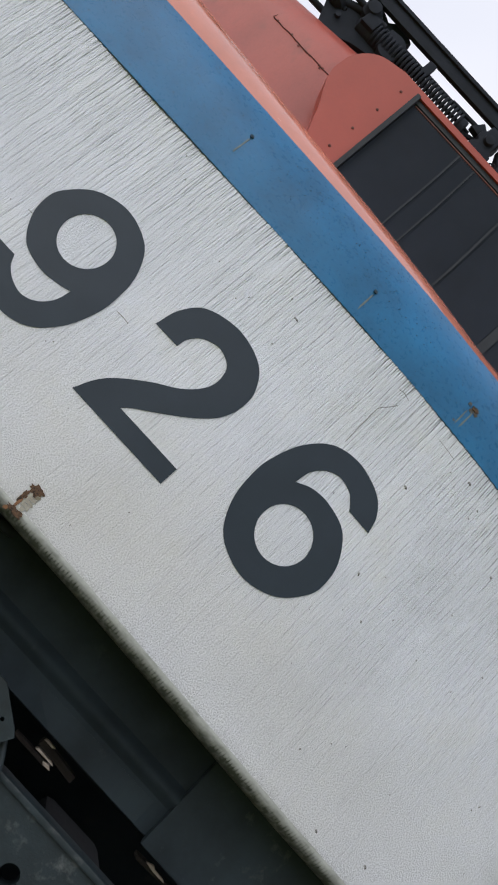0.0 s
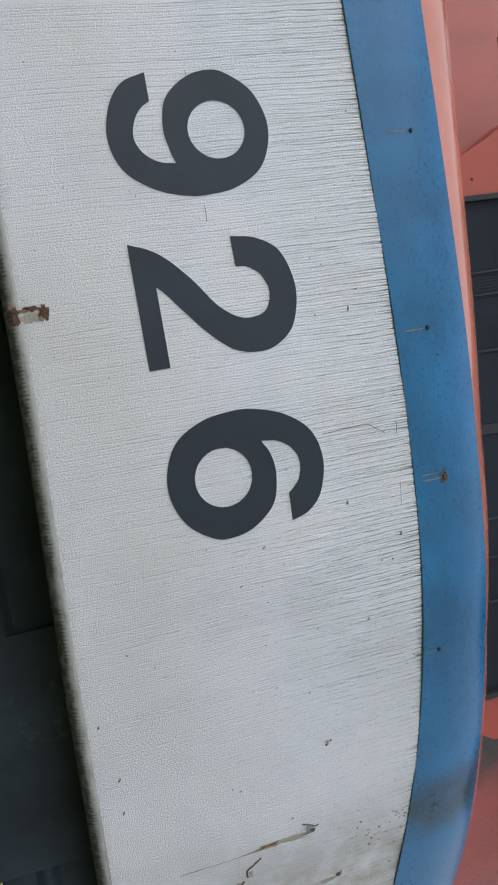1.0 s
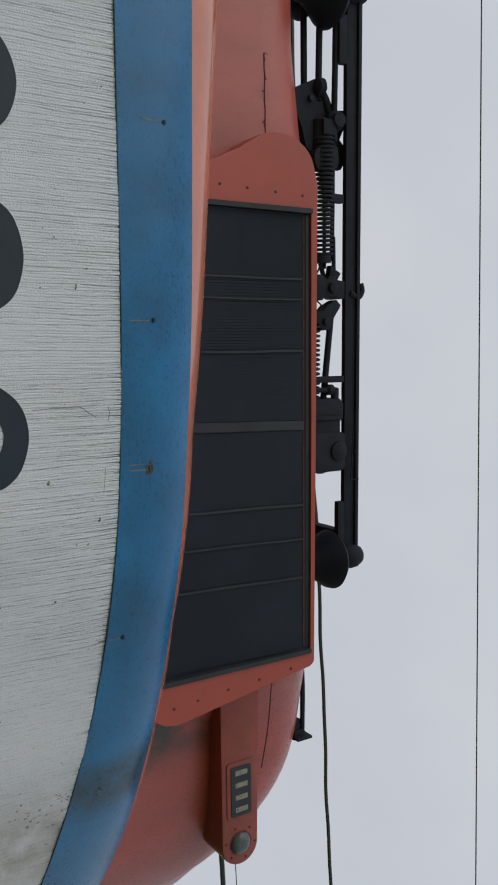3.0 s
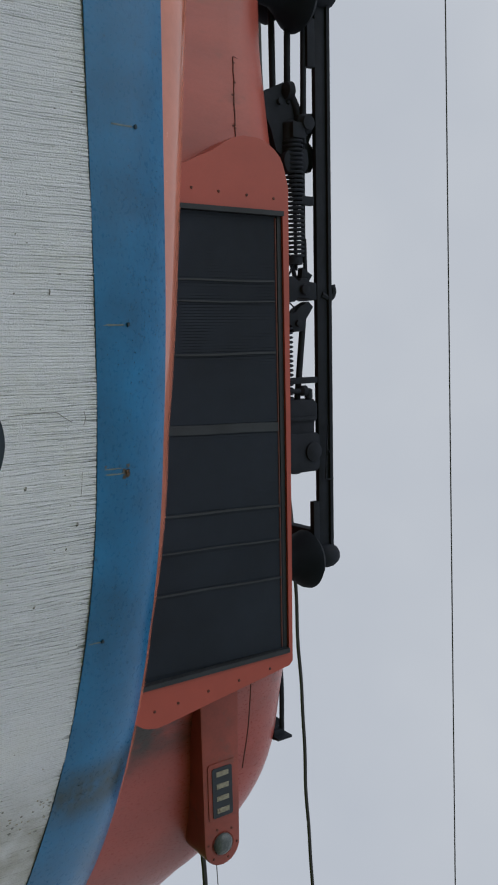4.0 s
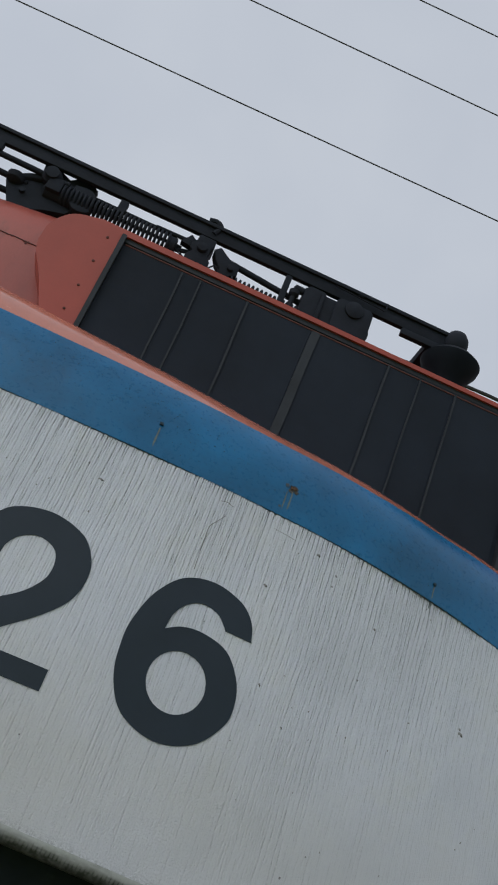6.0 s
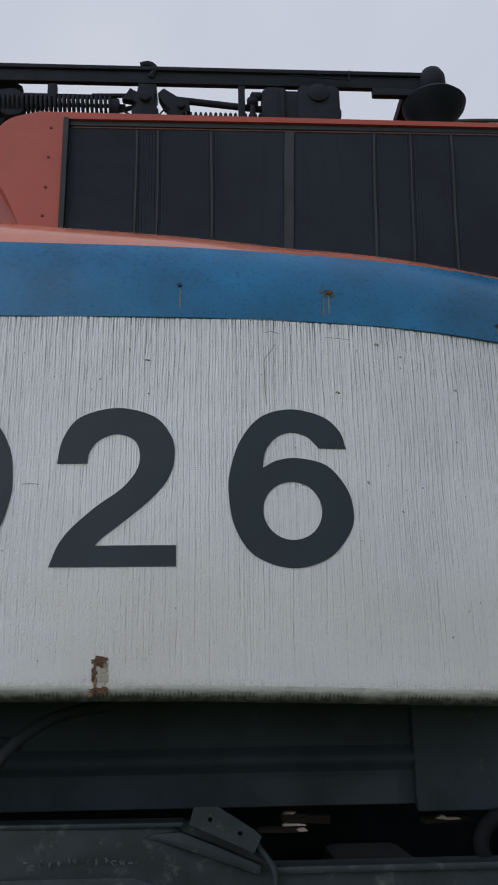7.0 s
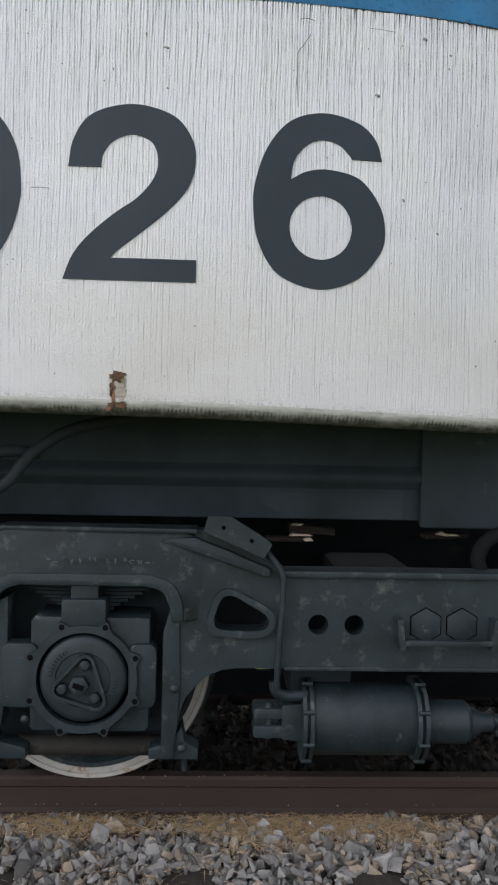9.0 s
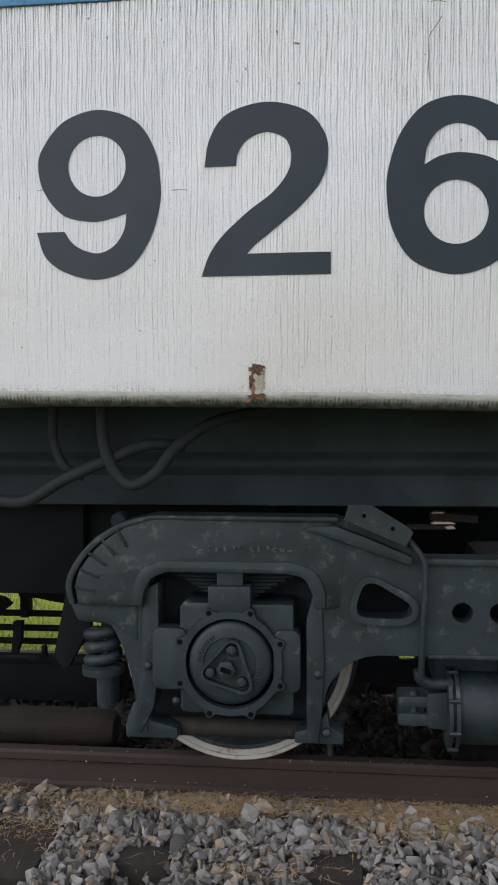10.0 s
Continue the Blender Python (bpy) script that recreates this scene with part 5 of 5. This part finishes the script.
    part("splinter", prism([(0.92, 1.122), (0.95, 1.134), (0.962, 1.126), (1.01, 1.124), (1.02, 1.117), (0.96, 1.116)], 3.752, 3.78, w=0.001), M_CHIP, plank)
    b.location += Vector((0.007, 0, BED))


bogie()


# ---- underframe of the locomotive ----
def underframe():
    part("main_frame", box(-6.5, 2.6, 3.62, 3.72, 1.20, 1.60, 0.01), M_SILL, loco, "dark plate frame under the body")
    part("main_frame", box(-6.5, 2.6, 2 * YC - 3.72, 2 * YC - 3.62, 1.25, 1.60, 0.01), M_UNDER, loco)
    part("frame_ledge", sheet([[(x, 3.622 - 0.034 * math.sin(math.pi * k / 10) ** 1.5, 1.318 + 0.010 * k) for k in range(11)] for x in (-6.5, -2.0, 0.0, 2.6)]), M_SILL, loco)
    part("frame_stiffener", prism([(0.17, 1.300), (0.76, 1.305), (0.76, 1.205), (0.30, 1.205), (0.19, 1.265)], 3.618, 3.625), M_DUSTY, loco, "dusty stiffening plate")
    part("side_plate", box(0.82, 1.75, 3.585, 3.625, 1.175, 1.598, 0.016), M_DUSTY, loco, "flaking slate side plate")
    part("centre_sill", box(-6.5, 2.6, 4.0, 4.8, 1.16, 1.58, 0.01), M_UNDER, loco)
    part("sand_pipe", tube([(1.04, 3.45, 1.00), (1.01, 3.45, 1.08), (1.05, 3.45, 1.15), (1.15, 3.46, 1.18), (1.5, 3.5, 1.19)], 0.028, 10), M_SHADE, loco)
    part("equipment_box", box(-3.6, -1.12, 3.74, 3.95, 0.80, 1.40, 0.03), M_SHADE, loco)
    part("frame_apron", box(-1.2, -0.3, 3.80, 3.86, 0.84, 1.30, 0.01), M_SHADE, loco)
    part("cross_member", box(-2.4, -1.7, 3.95, 5.2, 0.86, 1.2, 0.03), M_UNDER, loco)
    part("hose", tube([(-1.06, 3.20, 1.60), (-1.07, 3.22, 1.48), (-1.03, 3.22, 1.38), (-0.96, 3.24, 1.34)], 0.017, 12), M_RUBBER, loco)
    part("hose", tube([(-1.60, 3.30, 1.24), (-1.35, 3.22, 1.265), (-1.18, 3.2, 1.25), (-1.03, 3.2, 1.33), (-0.88, 3.2, 1.395), (-0.73, 3.22, 1.455), (-0.60, 3.28, 1.45)], 0.022, 12), M_RUBBER, loco, "sagging dusty rubber hose")
    part("hose", tube([(-0.875, 3.17, 1.60), (-0.87, 3.18, 1.46), (-0.83, 3.18, 1.36), (-0.77, 3.18, 1.315), (-0.69, 3.2, 1.355), (-0.61, 3.22, 1.455), (-0.48, 3.28, 1.54), (-0.30, 3.4, 1.58)], 0.021, 12), M_RUBBER, loco, "sagging dusty rubber hose")
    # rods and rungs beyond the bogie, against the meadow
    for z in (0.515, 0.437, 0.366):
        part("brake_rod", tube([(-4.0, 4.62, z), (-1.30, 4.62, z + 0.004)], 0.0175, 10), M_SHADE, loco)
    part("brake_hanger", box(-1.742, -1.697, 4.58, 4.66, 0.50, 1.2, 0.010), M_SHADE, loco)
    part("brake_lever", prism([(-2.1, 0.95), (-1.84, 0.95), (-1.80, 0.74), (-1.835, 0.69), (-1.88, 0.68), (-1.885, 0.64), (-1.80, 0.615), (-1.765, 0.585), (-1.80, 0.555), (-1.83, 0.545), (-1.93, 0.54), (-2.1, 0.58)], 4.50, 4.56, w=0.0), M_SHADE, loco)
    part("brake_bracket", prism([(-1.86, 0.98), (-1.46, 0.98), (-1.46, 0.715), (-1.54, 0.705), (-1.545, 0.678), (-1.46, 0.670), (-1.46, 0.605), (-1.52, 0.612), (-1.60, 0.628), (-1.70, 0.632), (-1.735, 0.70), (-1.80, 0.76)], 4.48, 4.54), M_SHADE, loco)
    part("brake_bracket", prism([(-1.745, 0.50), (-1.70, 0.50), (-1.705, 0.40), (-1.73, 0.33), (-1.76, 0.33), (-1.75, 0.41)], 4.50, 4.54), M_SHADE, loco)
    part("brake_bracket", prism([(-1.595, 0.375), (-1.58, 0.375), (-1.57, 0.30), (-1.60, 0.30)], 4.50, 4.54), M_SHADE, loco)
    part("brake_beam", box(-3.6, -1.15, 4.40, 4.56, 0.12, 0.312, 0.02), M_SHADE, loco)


underframe()


# ---- marks and damage on the painted sides ----
def patch(name, x, z, w, h, mat, seed, lift=0.0035, label=""):
    """A thin flake or stain with an uneven outline, lying on the side."""
    rng = random.Random(seed)
    n = 22
    bm = bmesh.new()
    ring = []
    for k in range(n):
        a = 2 * math.pi * k / n
        r = 0.6 + 0.55 * rng.random()
        c, s = math.cos(a), math.sin(a)
        q = max(abs(c), abs(s)) ** 0.6
        ring.append((x + w / 2 * r * c / q, z + h / 2 * r * s / q))

    def surf(px, pz, d):
        z0 = white_top(px) + 0.06
        if pz <= z0:
            return Vector((px, side_y(px) + (bulge(px, pz) if pz < white_top(px) else 0.0) - d, pz))
        b = shoulder_rise(px)
        th = math.degrees(math.asin(min(0.99, (pz - z0) / b)))
        p = shoulder(px, th)
        p.y -= d
        return p
    top = [bm.verts.new(surf(px, pz, lift)) for px, pz in ring]
    low = [bm.verts.new(surf(px, pz, -0.006)) for px, pz in ring]
    mid = bm.verts.new(surf(x, z, lift + 0.0005))
    for k in range(n):
        j = (k + 1) % n
        bm.faces.new((mid, top[k], top[j]))
        bm.faces.new((top[k], low[k], low[j], top[j]))
    return part(name, bm, mat, panel, label)


patch("rust_patch", -0.299, 1.706, 0.054, 0.036, M_RUST, 1, label="bare rusty flake in the paint")
patch("rust_patch", -0.286, 1.694, 0.030, 0.022, M_STAIN, 12, lift=0.0030)
patch("rust_patch", -0.315, 1.668, 0.019, 0.046, M_RUST, 2)
patch("rust_patch", -0.311, 1.645, 0.012, 0.034, M_ORANGE, 16)
patch("rust_stain", -0.290, 1.664, 0.036, 0.066, M_STAIN2, 15, lift=0.0022)
for k in range(7):
    patch("rust_patch", -0.288 + 0.004 * (k % 2), 1.684 - 0.0065 * k, 0.026, 0.0024, (M_FLAKE, M_STAIN2)[k % 2], 170 + k, lift=0.0030)
patch("rust_patch", -0.296, 1.618, 0.064, 0.024, M_RUST, 3)
patch("rust_patch", -0.325, 1.606, 0.016, 0.014, M_ORANGE, 18)
for k, (x, z, w, h) in enumerate([(1.412, 2.460, 0.026, 0.014), (1.405, 2.475, 0.012, 0.008), (2.05, 2.49, 0.03, 0.02), (0.955, 2.664, 0.012, 0.010), (0.506, 2.628, 0.018, 0.010),
                                  (0.660, 2.822, 0.020, 0.010), (-0.168, 2.732, 0.022, 0.007), (1.315, 1.68, 0.016, 0.012), (1.45, 1.676, 0.020, 0.010), (1.095, 1.64, 0.015, 0.010),
                                  (0.75, 2.78, 0.010, 0.006), (0.60, 2.30, 0.010, 0.012), (0.72, 2.20, 0.010, 0.008), (1.70, 2.30, 0.010, 0.010)]):
    patch("chip", x, z, w * 0.75, h * 0.75, M_FLAKE, 20 + k, 0.0015)
    patch("chip", x + 0.3 * w, z - 0.35 * h, w * 0.4, h * 0.6, M_CRACK, 320 + k, 0.0018)
for k in range(60):
    r = random.Random(4200 + k)
    patch("chip", r.uniform(-1.2, 2.0), r.uniform(1.68, 2.86), r.uniform(0.0025, 0.0065), r.uniform(0.0025, 0.008), r.choice((M_FLAKE, M_GROOVE)), 4500 + k, 0.0012)
patch("rust_stain", 1.795, 2.29, 0.028, 0.13, M_STAIN2, 64, 0.0010, "brown weathered stain round a crack")
patch("rust_stain", 1.795, 2.19, 0.026, 0.11, M_STAIN2, 65, 0.0010)
patch("rust_stain", 1.935, 2.065, 0.030, 0.035, M_STAIN2, 67, 0.0010)
patch("rust_stain", 1.90, 2.112, 0.030, 0.022, M_STAIN2, 68, 0.0010)
patch("rust_stain", 2.066, 2.435, 0.022, 0.075, M_STAIN2, 66, 0.0012)
patch("rust_run", 1.792, 2.198, 0.011, 0.078, M_ORANGE, 63, 0.0022, "raw orange rust in a split")
for k in range(32):
    r = random.Random(7700 + k)
    patch("dirt_speck", r.gauss(1.90, 0.09), r.uniform(2.52, 2.80), r.uniform(0.004, 0.011), r.uniform(0.004, 0.016), r.choice((M_STAIN2, M_FLAKE)), 7800 + k, 0.0010)
patch("chip", 2.053, 2.478, 0.018, 0.022, M_CRACK, 69)


def scratch(points, r, mat, name="crack"):
    part(name, tube([(x, side_y(x) + bulge(x, z) + (0.0006 if mat in (M_GROOVE, M_STAIN) else -0.0003), z) for x, z in points], r, 5), mat, panel)


patch("chip", 1.777, 2.368, 0.034, 0.036, M_FLAKE, 71, 0.002)
patch("chip", 1.783, 2.375, 0.016, 0.022, M_CRACK, 72, 0.003)
scratch([(1.744, 2.335), (1.755, 2.365), (1.768, 2.388), (1.765, 2.402)], 0.0024, M_CRACK)
scratch([(1.790, 2.385), (1.793, 2.355), (1.795, 2.33)], 0.0024, M_CRACK)
scratch([(1.784, 2.236), (1.787, 2.215), (1.793, 2.185), (1.799, 2.159)], 0.0026, M_CRACK)
scratch([(1.840, 2.160), (1.852, 2.142), (1.866, 2.122), (1.878, 2.102), (1.895, 2.098), (1.910, 2.101)], 0.0036, M_CRACK)
scratch([(1.925, 2.085), (1.938, 2.072), (1.945, 2.06)], 0.0040, M_CRACK)
scratch([(1.793, 2.335), (1.800, 2.20), (1.802, 2.05), (1.803, 1.84)], 0.0016, M_STAIN)
scratch([(0.285, 2.80), (0.265, 2.768), (0.245, 2.735), (0.246, 2.66), (0.250, 2.57)], 0.0014, M_GROOVE)
scratch([(0.25, 2.845), (0.275, 2.850), (0.30, 2.843)], 0.0012, M_GROOVE)
scratch([(0.47, 2.838), (0.52, 2.836), (0.56, 2.833)], 0.0010, M_GROOVE)
scratch([(-1.02, 2.30), (-0.96, 2.303), (-0.93, 2.30)], 0.0014, M_GROOVE)
scratch([(-0.575, 2.285), (-0.545, 2.286), (-0.52, 2.284)], 0.0014, M_GROOVE)
for x, z in ((-0.757, 3.09), (-0.055, 3.027), (0.49, 3.022), (1.155, 2.945)):
    patch("bolt_stub", x, z, 0.016 if x != 0.49 else 0.026, 0.013 if x != 0.49 else 0.018, M_RUST if x == 0.49 else M_PIT, int(100 + x * 10), 0.006, "bolt stub in the blue paint")
    patch("rust_run", x + 0.001, z - 0.055, 0.007, 0.095, M_RUN, int(200 + x * 10), 0.0015)
    if x == 0.49:
        patch("rust_run", x + 0.004, z - 0.006, 0.040, 0.030, M_BROWN, 321, 0.0012, "brown rust bleeding round a bolt")
        patch("rust_run", x - 0.026, z + 0.002, 0.016, 0.016, M_BROWN, 322, 0.0012)
        patch("rust_run", x - 0.030, z - 0.095, 0.014, 0.014, M_BROWN, 323, 0.0012)
        patch("rust_run", x - 0.02, z - 0.06, 0.006, 0.08, M_RUN, 311, 0.0015)
for k in range(340):
    r = random.Random(900 + k)
    x = r.choice((r.uniform(-1.1, 1.2), r.gauss(1.0, 0.14), r.gauss(1.0, 0.10), r.gauss(0.1, 0.2), r.gauss(-0.25, 0.16), r.gauss(-0.5, 0.12), r.gauss(1.78, 0.12)))
    z = white_top(x) + (r.uniform(0.03, 0.26) if x > 0 else r.uniform(0.13, 0.29))
    patch("paint_pit", x, z, r.uniform(0.0012, 0.0042), r.uniform(0.0012, 0.0036), M_PIT, 1000 + k, 0.0012)


# ---- overhead wires ----
def wire(y, z, r, x0=-60, x1=60, slope=0.0, at=0.0, label="thin dark overhead wire", wave=0.0):
    """A wire along the track: z is its height at x = at; wave makes it kinked like a slack cable."""
    pts = [(x, y, z + slope * (x - at) + wave * (math.sin(x * 4.3) + 0.6 * math.sin(x * 9.1) + 2.2 * math.sin(x * 0.9))) for x in stations(x0, x1, 0.12 if wave else 3.0)]
    ob = part("overhead_wire", tube(pts, r, 6, curved=False), M_WIRE, None)
    return tagged(ob, label, "wire", "overhead wires")


wire(8.0, 10.19, 0.0095, slope=0.010)
wire(8.0, 12.04, 0.0095, slope=0.012)
wire(8.0, 13.62, 0.0095, slope=0.012)
wire(5.0, 4.46, 0.018, 2.4, 30, 0.07, 3.6, "black cable leading away from the nose", 0.004)
wire(9.0, 6.99, 0.006, slope=0.04, at=6.5)
wire(6.0, 6.10, 0.017, -30, 30, 0.048, 3.0, "slack black cable above the locomotive", 0.006)


# ---- track and ground ----
ground = part("ground", sheet([[(x, y, BED - 0.13) for y in (-3000, -200, -20, -2, 2, 4, 7, 9, 30, 300, 3000)] for x in (-3000, -200, -20, -6, -2, 0, 2, 6, 20, 200, 3000)]), ground_material(), None)
tagged(ground, "gravel round the track and meadow beyond it", "ground", kind="structure")


def rail_thing(y, sunk=0.0):
    pro = [(-0.070, 0.0), (0.070, 0.0), (0.070, 0.010), (0.020, 0.026), (0.009, 0.040), (0.009, 0.120), (0.034, 0.134), (0.036, 0.160), (0.028, 0.172), (-0.028, 0.172), (-0.036, 0.160),
           (-0.034, 0.134), (-0.009, 0.120), (-0.009, 0.040), (-0.020, 0.026), (-0.070, 0.010)]
    bm = bmesh.new()
    rows = [[bm.verts.new((x, y + a, c + BED - sunk)) for a, c in pro] for x in (-60, -8, -4, -2, 0, 2, 4, 8, 60)]
    for a, b in zip(rows, rows[1:]):
        for i in range(len(pro)):
            bm.faces.new((a[i], a[(i + 1) % len(pro)], b[(i + 1) % len(pro)], b[i]))
    bm.faces.new(rows[0])
    bm.faces.new(rows[-1])
    return tagged(part("rail", bm, M_RAIL, None, smooth=20), "rusty brown steel rail spiked to wooden ties", "rail", "rails of the track")


rail_thing(3.645)
rail_thing(2 * YC - 3.645, 0.018)

tie_mesh = None
TIES = [-4.35, -3.7, -3.08, -2.45, -1.85, -1.22, -0.73, -0.06, 0.58, 1.2, 1.82, 2.45, 3.1, 3.7]
for i, x in enumerate(TIES):
    if tie_mesh is None:
        bm = box(-0.115, 0.115, 3.07 - YC, YC - 3.07, -0.20, -0.003, 0.012)
        bmesh.ops.subdivide_edges(bm, edges=bm.edges[:], cuts=2)
        for v in bm.verts:
            v.co += 0.008 * noise.noise_vector(v.co * 7)
        t = part("railroad_tie", bm, M_TIE, None)
        tie_mesh = t.data
    else:
        t = new("railroad_tie", tie_mesh)
    t.matrix_basis = pose(x, YC + (0.02 * math.sin(i * 2.3) if x != -1.22 else -0.12), BED, 0, 0, 1.2 * math.sin(i * 1.7))
    tagged(t, "weathered dark wooden tie half sunk in ballast", "railroad tie", "ties of the track")
bm = lathe([(0.04, -3.2), (0.080, -3.19)] + [(0.084 + 0.004 * math.sin(k * 1.9), -3.18 + 0.05 * k) for k in range(1, 42)] + [(0.082, -1.07), (0.070, -1.045), (0.03, -1.035)], (0, 3.95, 0.160), "x", 24)
for v in bm.verts:
    v.co += 0.012 * noise.noise_vector(v.co * 5) + 0.005 * noise.noise_vector(v.co * 21)
tagged(part("timber_log", bm, M_TIMBER, None), "rough dark brown log lying beside the rail", "log")


def stones(name, label, mat, count, seed, areas, size, z=-0.03):
    """Loose broken stone, each an uneven lump."""
    rng = np.random.default_rng(seed)
    shapes = []
    for k in range(16):
        bm = bmesh.new()
        flat = np.array([1.25, rng.uniform(0.65, 0.95), rng.uniform(0.35, 0.7)])
        for _ in range(13):
            d = rng.normal(size=3)
            d = d / (np.abs(d) ** 4).sum() ** 0.25 * rng.uniform(0.85, 1.1)
            bm.verts.new(d * flat)
        bmesh.ops.convex_hull(bm, input=bm.verts[:])
        bmesh.ops.delete(bm, geom=[v for v in bm.verts if not v.link_faces], context="VERTS")
        bmesh.ops.bevel(bm, geom=bm.edges[:], offset=0.07, segments=1, affect="EDGES", clamp_overlap=True)
        bmesh.ops.triangulate(bm, faces=bm.faces[:])
        bm.verts.index_update()
        shapes.append((np.array([v.co[:] for v in bm.verts]), np.array([[v.index for v in q.verts] for q in bm.faces])))
        bm.free()
    V, Fc, at = [], [], 0
    for i in range(count):
        a = areas[rng.choice(len(areas), p=[q[4] for q in areas])]
        c, f = shapes[rng.integers(len(shapes))]
        q, _ = np.linalg.qr(rng.normal(size=(3, 3)))
        s = size * rng.lognormal(0, 0.27)
        px, py = rng.uniform(a[0], a[1]), rng.uniform(a[2], a[3])
        if z > -0.06 and abs(px + 1.22) < 0.14 and 2.85 < py < 3.34:
            continue
        if z > -0.06 and 2.88 < py < 3.21 and min(abs(px - t + 0.02 * math.sin(9 * t)) for t in TIES) < 0.098:
            continue
        lift = 0.030 * max(0.0, min(1.0, (py - 3.08) / 0.16)) if z > -0.06 else 0.0
        V.append((c * s) @ q.T + np.array([px, py, z + BED + lift + rng.uniform(0, 1) ** 2 * 0.04]))
        Fc.append(f + at)
        at += len(c)
    ob = numpy_part(name, np.concatenate(V), np.concatenate(Fc), mat, None, smooth=False)
    return tagged(ob, label, "gravel", kind="stuff")


AREAS = [(-2.6, 2.4, 2.55, 3.57, 0.80), (-2.6, 2.6, 5.2, 5.45, 0.08), (-5.5, -2.6, 2.6, 3.57, 0.07), (2.4, 4.2, 2.6, 3.57, 0.05)]
BETWEEN = [(-3.2, 2.6, 3.72, 5.1, 1.0)]
stones("ballast", "grey broken stone ballast along the rail", M_STONE, 14500, 3, AREAS, 0.0200, -0.034)
stones("deep_ballast", "lower layer of grey ballast stones", M_STONE, 5200, 13, AREAS, 0.024, -0.095)
stones("warm_ballast", "buff and brown stones among the ballast", M_STONE2, 3000, 4, AREAS, 0.0205, -0.030)
# stones under the locomotive, its shade put into their colour
stones("oily_ballast", "ballast between the rails, colour darkened for shade under the locomotive", M_SHADED_STONE, 3000, 14, BETWEEN, 0.021, -0.040)


def blades(name, label, category, mat, count, seed, place, length, width, flat):
    rng = np.random.default_rng(seed)
    V, Fc = [], []
    for i in range(count):
        x, y, z = place(rng)
        a, l = rng.uniform(0, 2 * math.pi), length * rng.uniform(0.4, 1.4)
        up = rng.uniform(-0.05, 0.16) if flat else rng.uniform(0.8, 2.5)
        d = np.array([math.cos(a), math.sin(a), up])
        d = d / np.linalg.norm(d) * l
        s = np.array([-math.sin(a), math.cos(a), 0.2]) * width / 2
        p = np.array([x, y, z + BED])
        bend = np.array([0, 0, -0.15 * l if flat else -0.25 * l])
        k = len(V)
        V += [p - s, p + s, p + d * 0.5 + s * 0.8, p + d * 0.5 - s * 0.8, p + d + bend]
        Fc += [(k, k + 1, k + 2, k + 3), (k + 3, k + 2, k + 4)]
    return tagged(numpy_part(name, V, Fc, mat, None, smooth=False), label, category, kind="stuff")


def straw_place(rng):
    while True:
        x = rng.uniform(-2.4, 2.3)
        y = 3.56 - abs(rng.normal(0, 0.13)) if rng.random() < 0.68 else rng.uniform(3.0, 3.5)
        if y < 3.16 and min(abs(x - t) for t in TIES) < 0.11 and rng.random() < 0.85:
            continue
        if 1.3 * noise.noise((x * 2.2, y * 3, 4.0)) + 0.20 + (0.22 if y > 3.42 else -0.1) > rng.uniform(0, 0.6):
            return x, y, rng.uniform(-0.002, 0.022) + 0.030 * max(0.0, min(1.0, (y - 3.08) / 0.16))


blades("dry_straw", "dry straw-coloured grass lying along the rail", "straw", M_STRAW, 18500, 7, straw_place, 0.048, 0.0019, True)
blades("straw_litter", "pale bits of straw scattered on rail and timber", "straw", M_CHIP, 60, 17, lambda r: ((x := r.uniform(-2.2, 1.4)), r.uniform(3.612, 3.625), r.choice([0.136, 0.060, 0.174])), 0.018, 0.006, True)
blades("meadow_grass", "sunlit yellow-green meadow grass beyond the track", "grass", M_GRASS, 9000, 8, lambda r: (r.uniform(-8, 0.8), r.uniform(5.95, 9.5), -0.13), 0.14, 0.008, False)
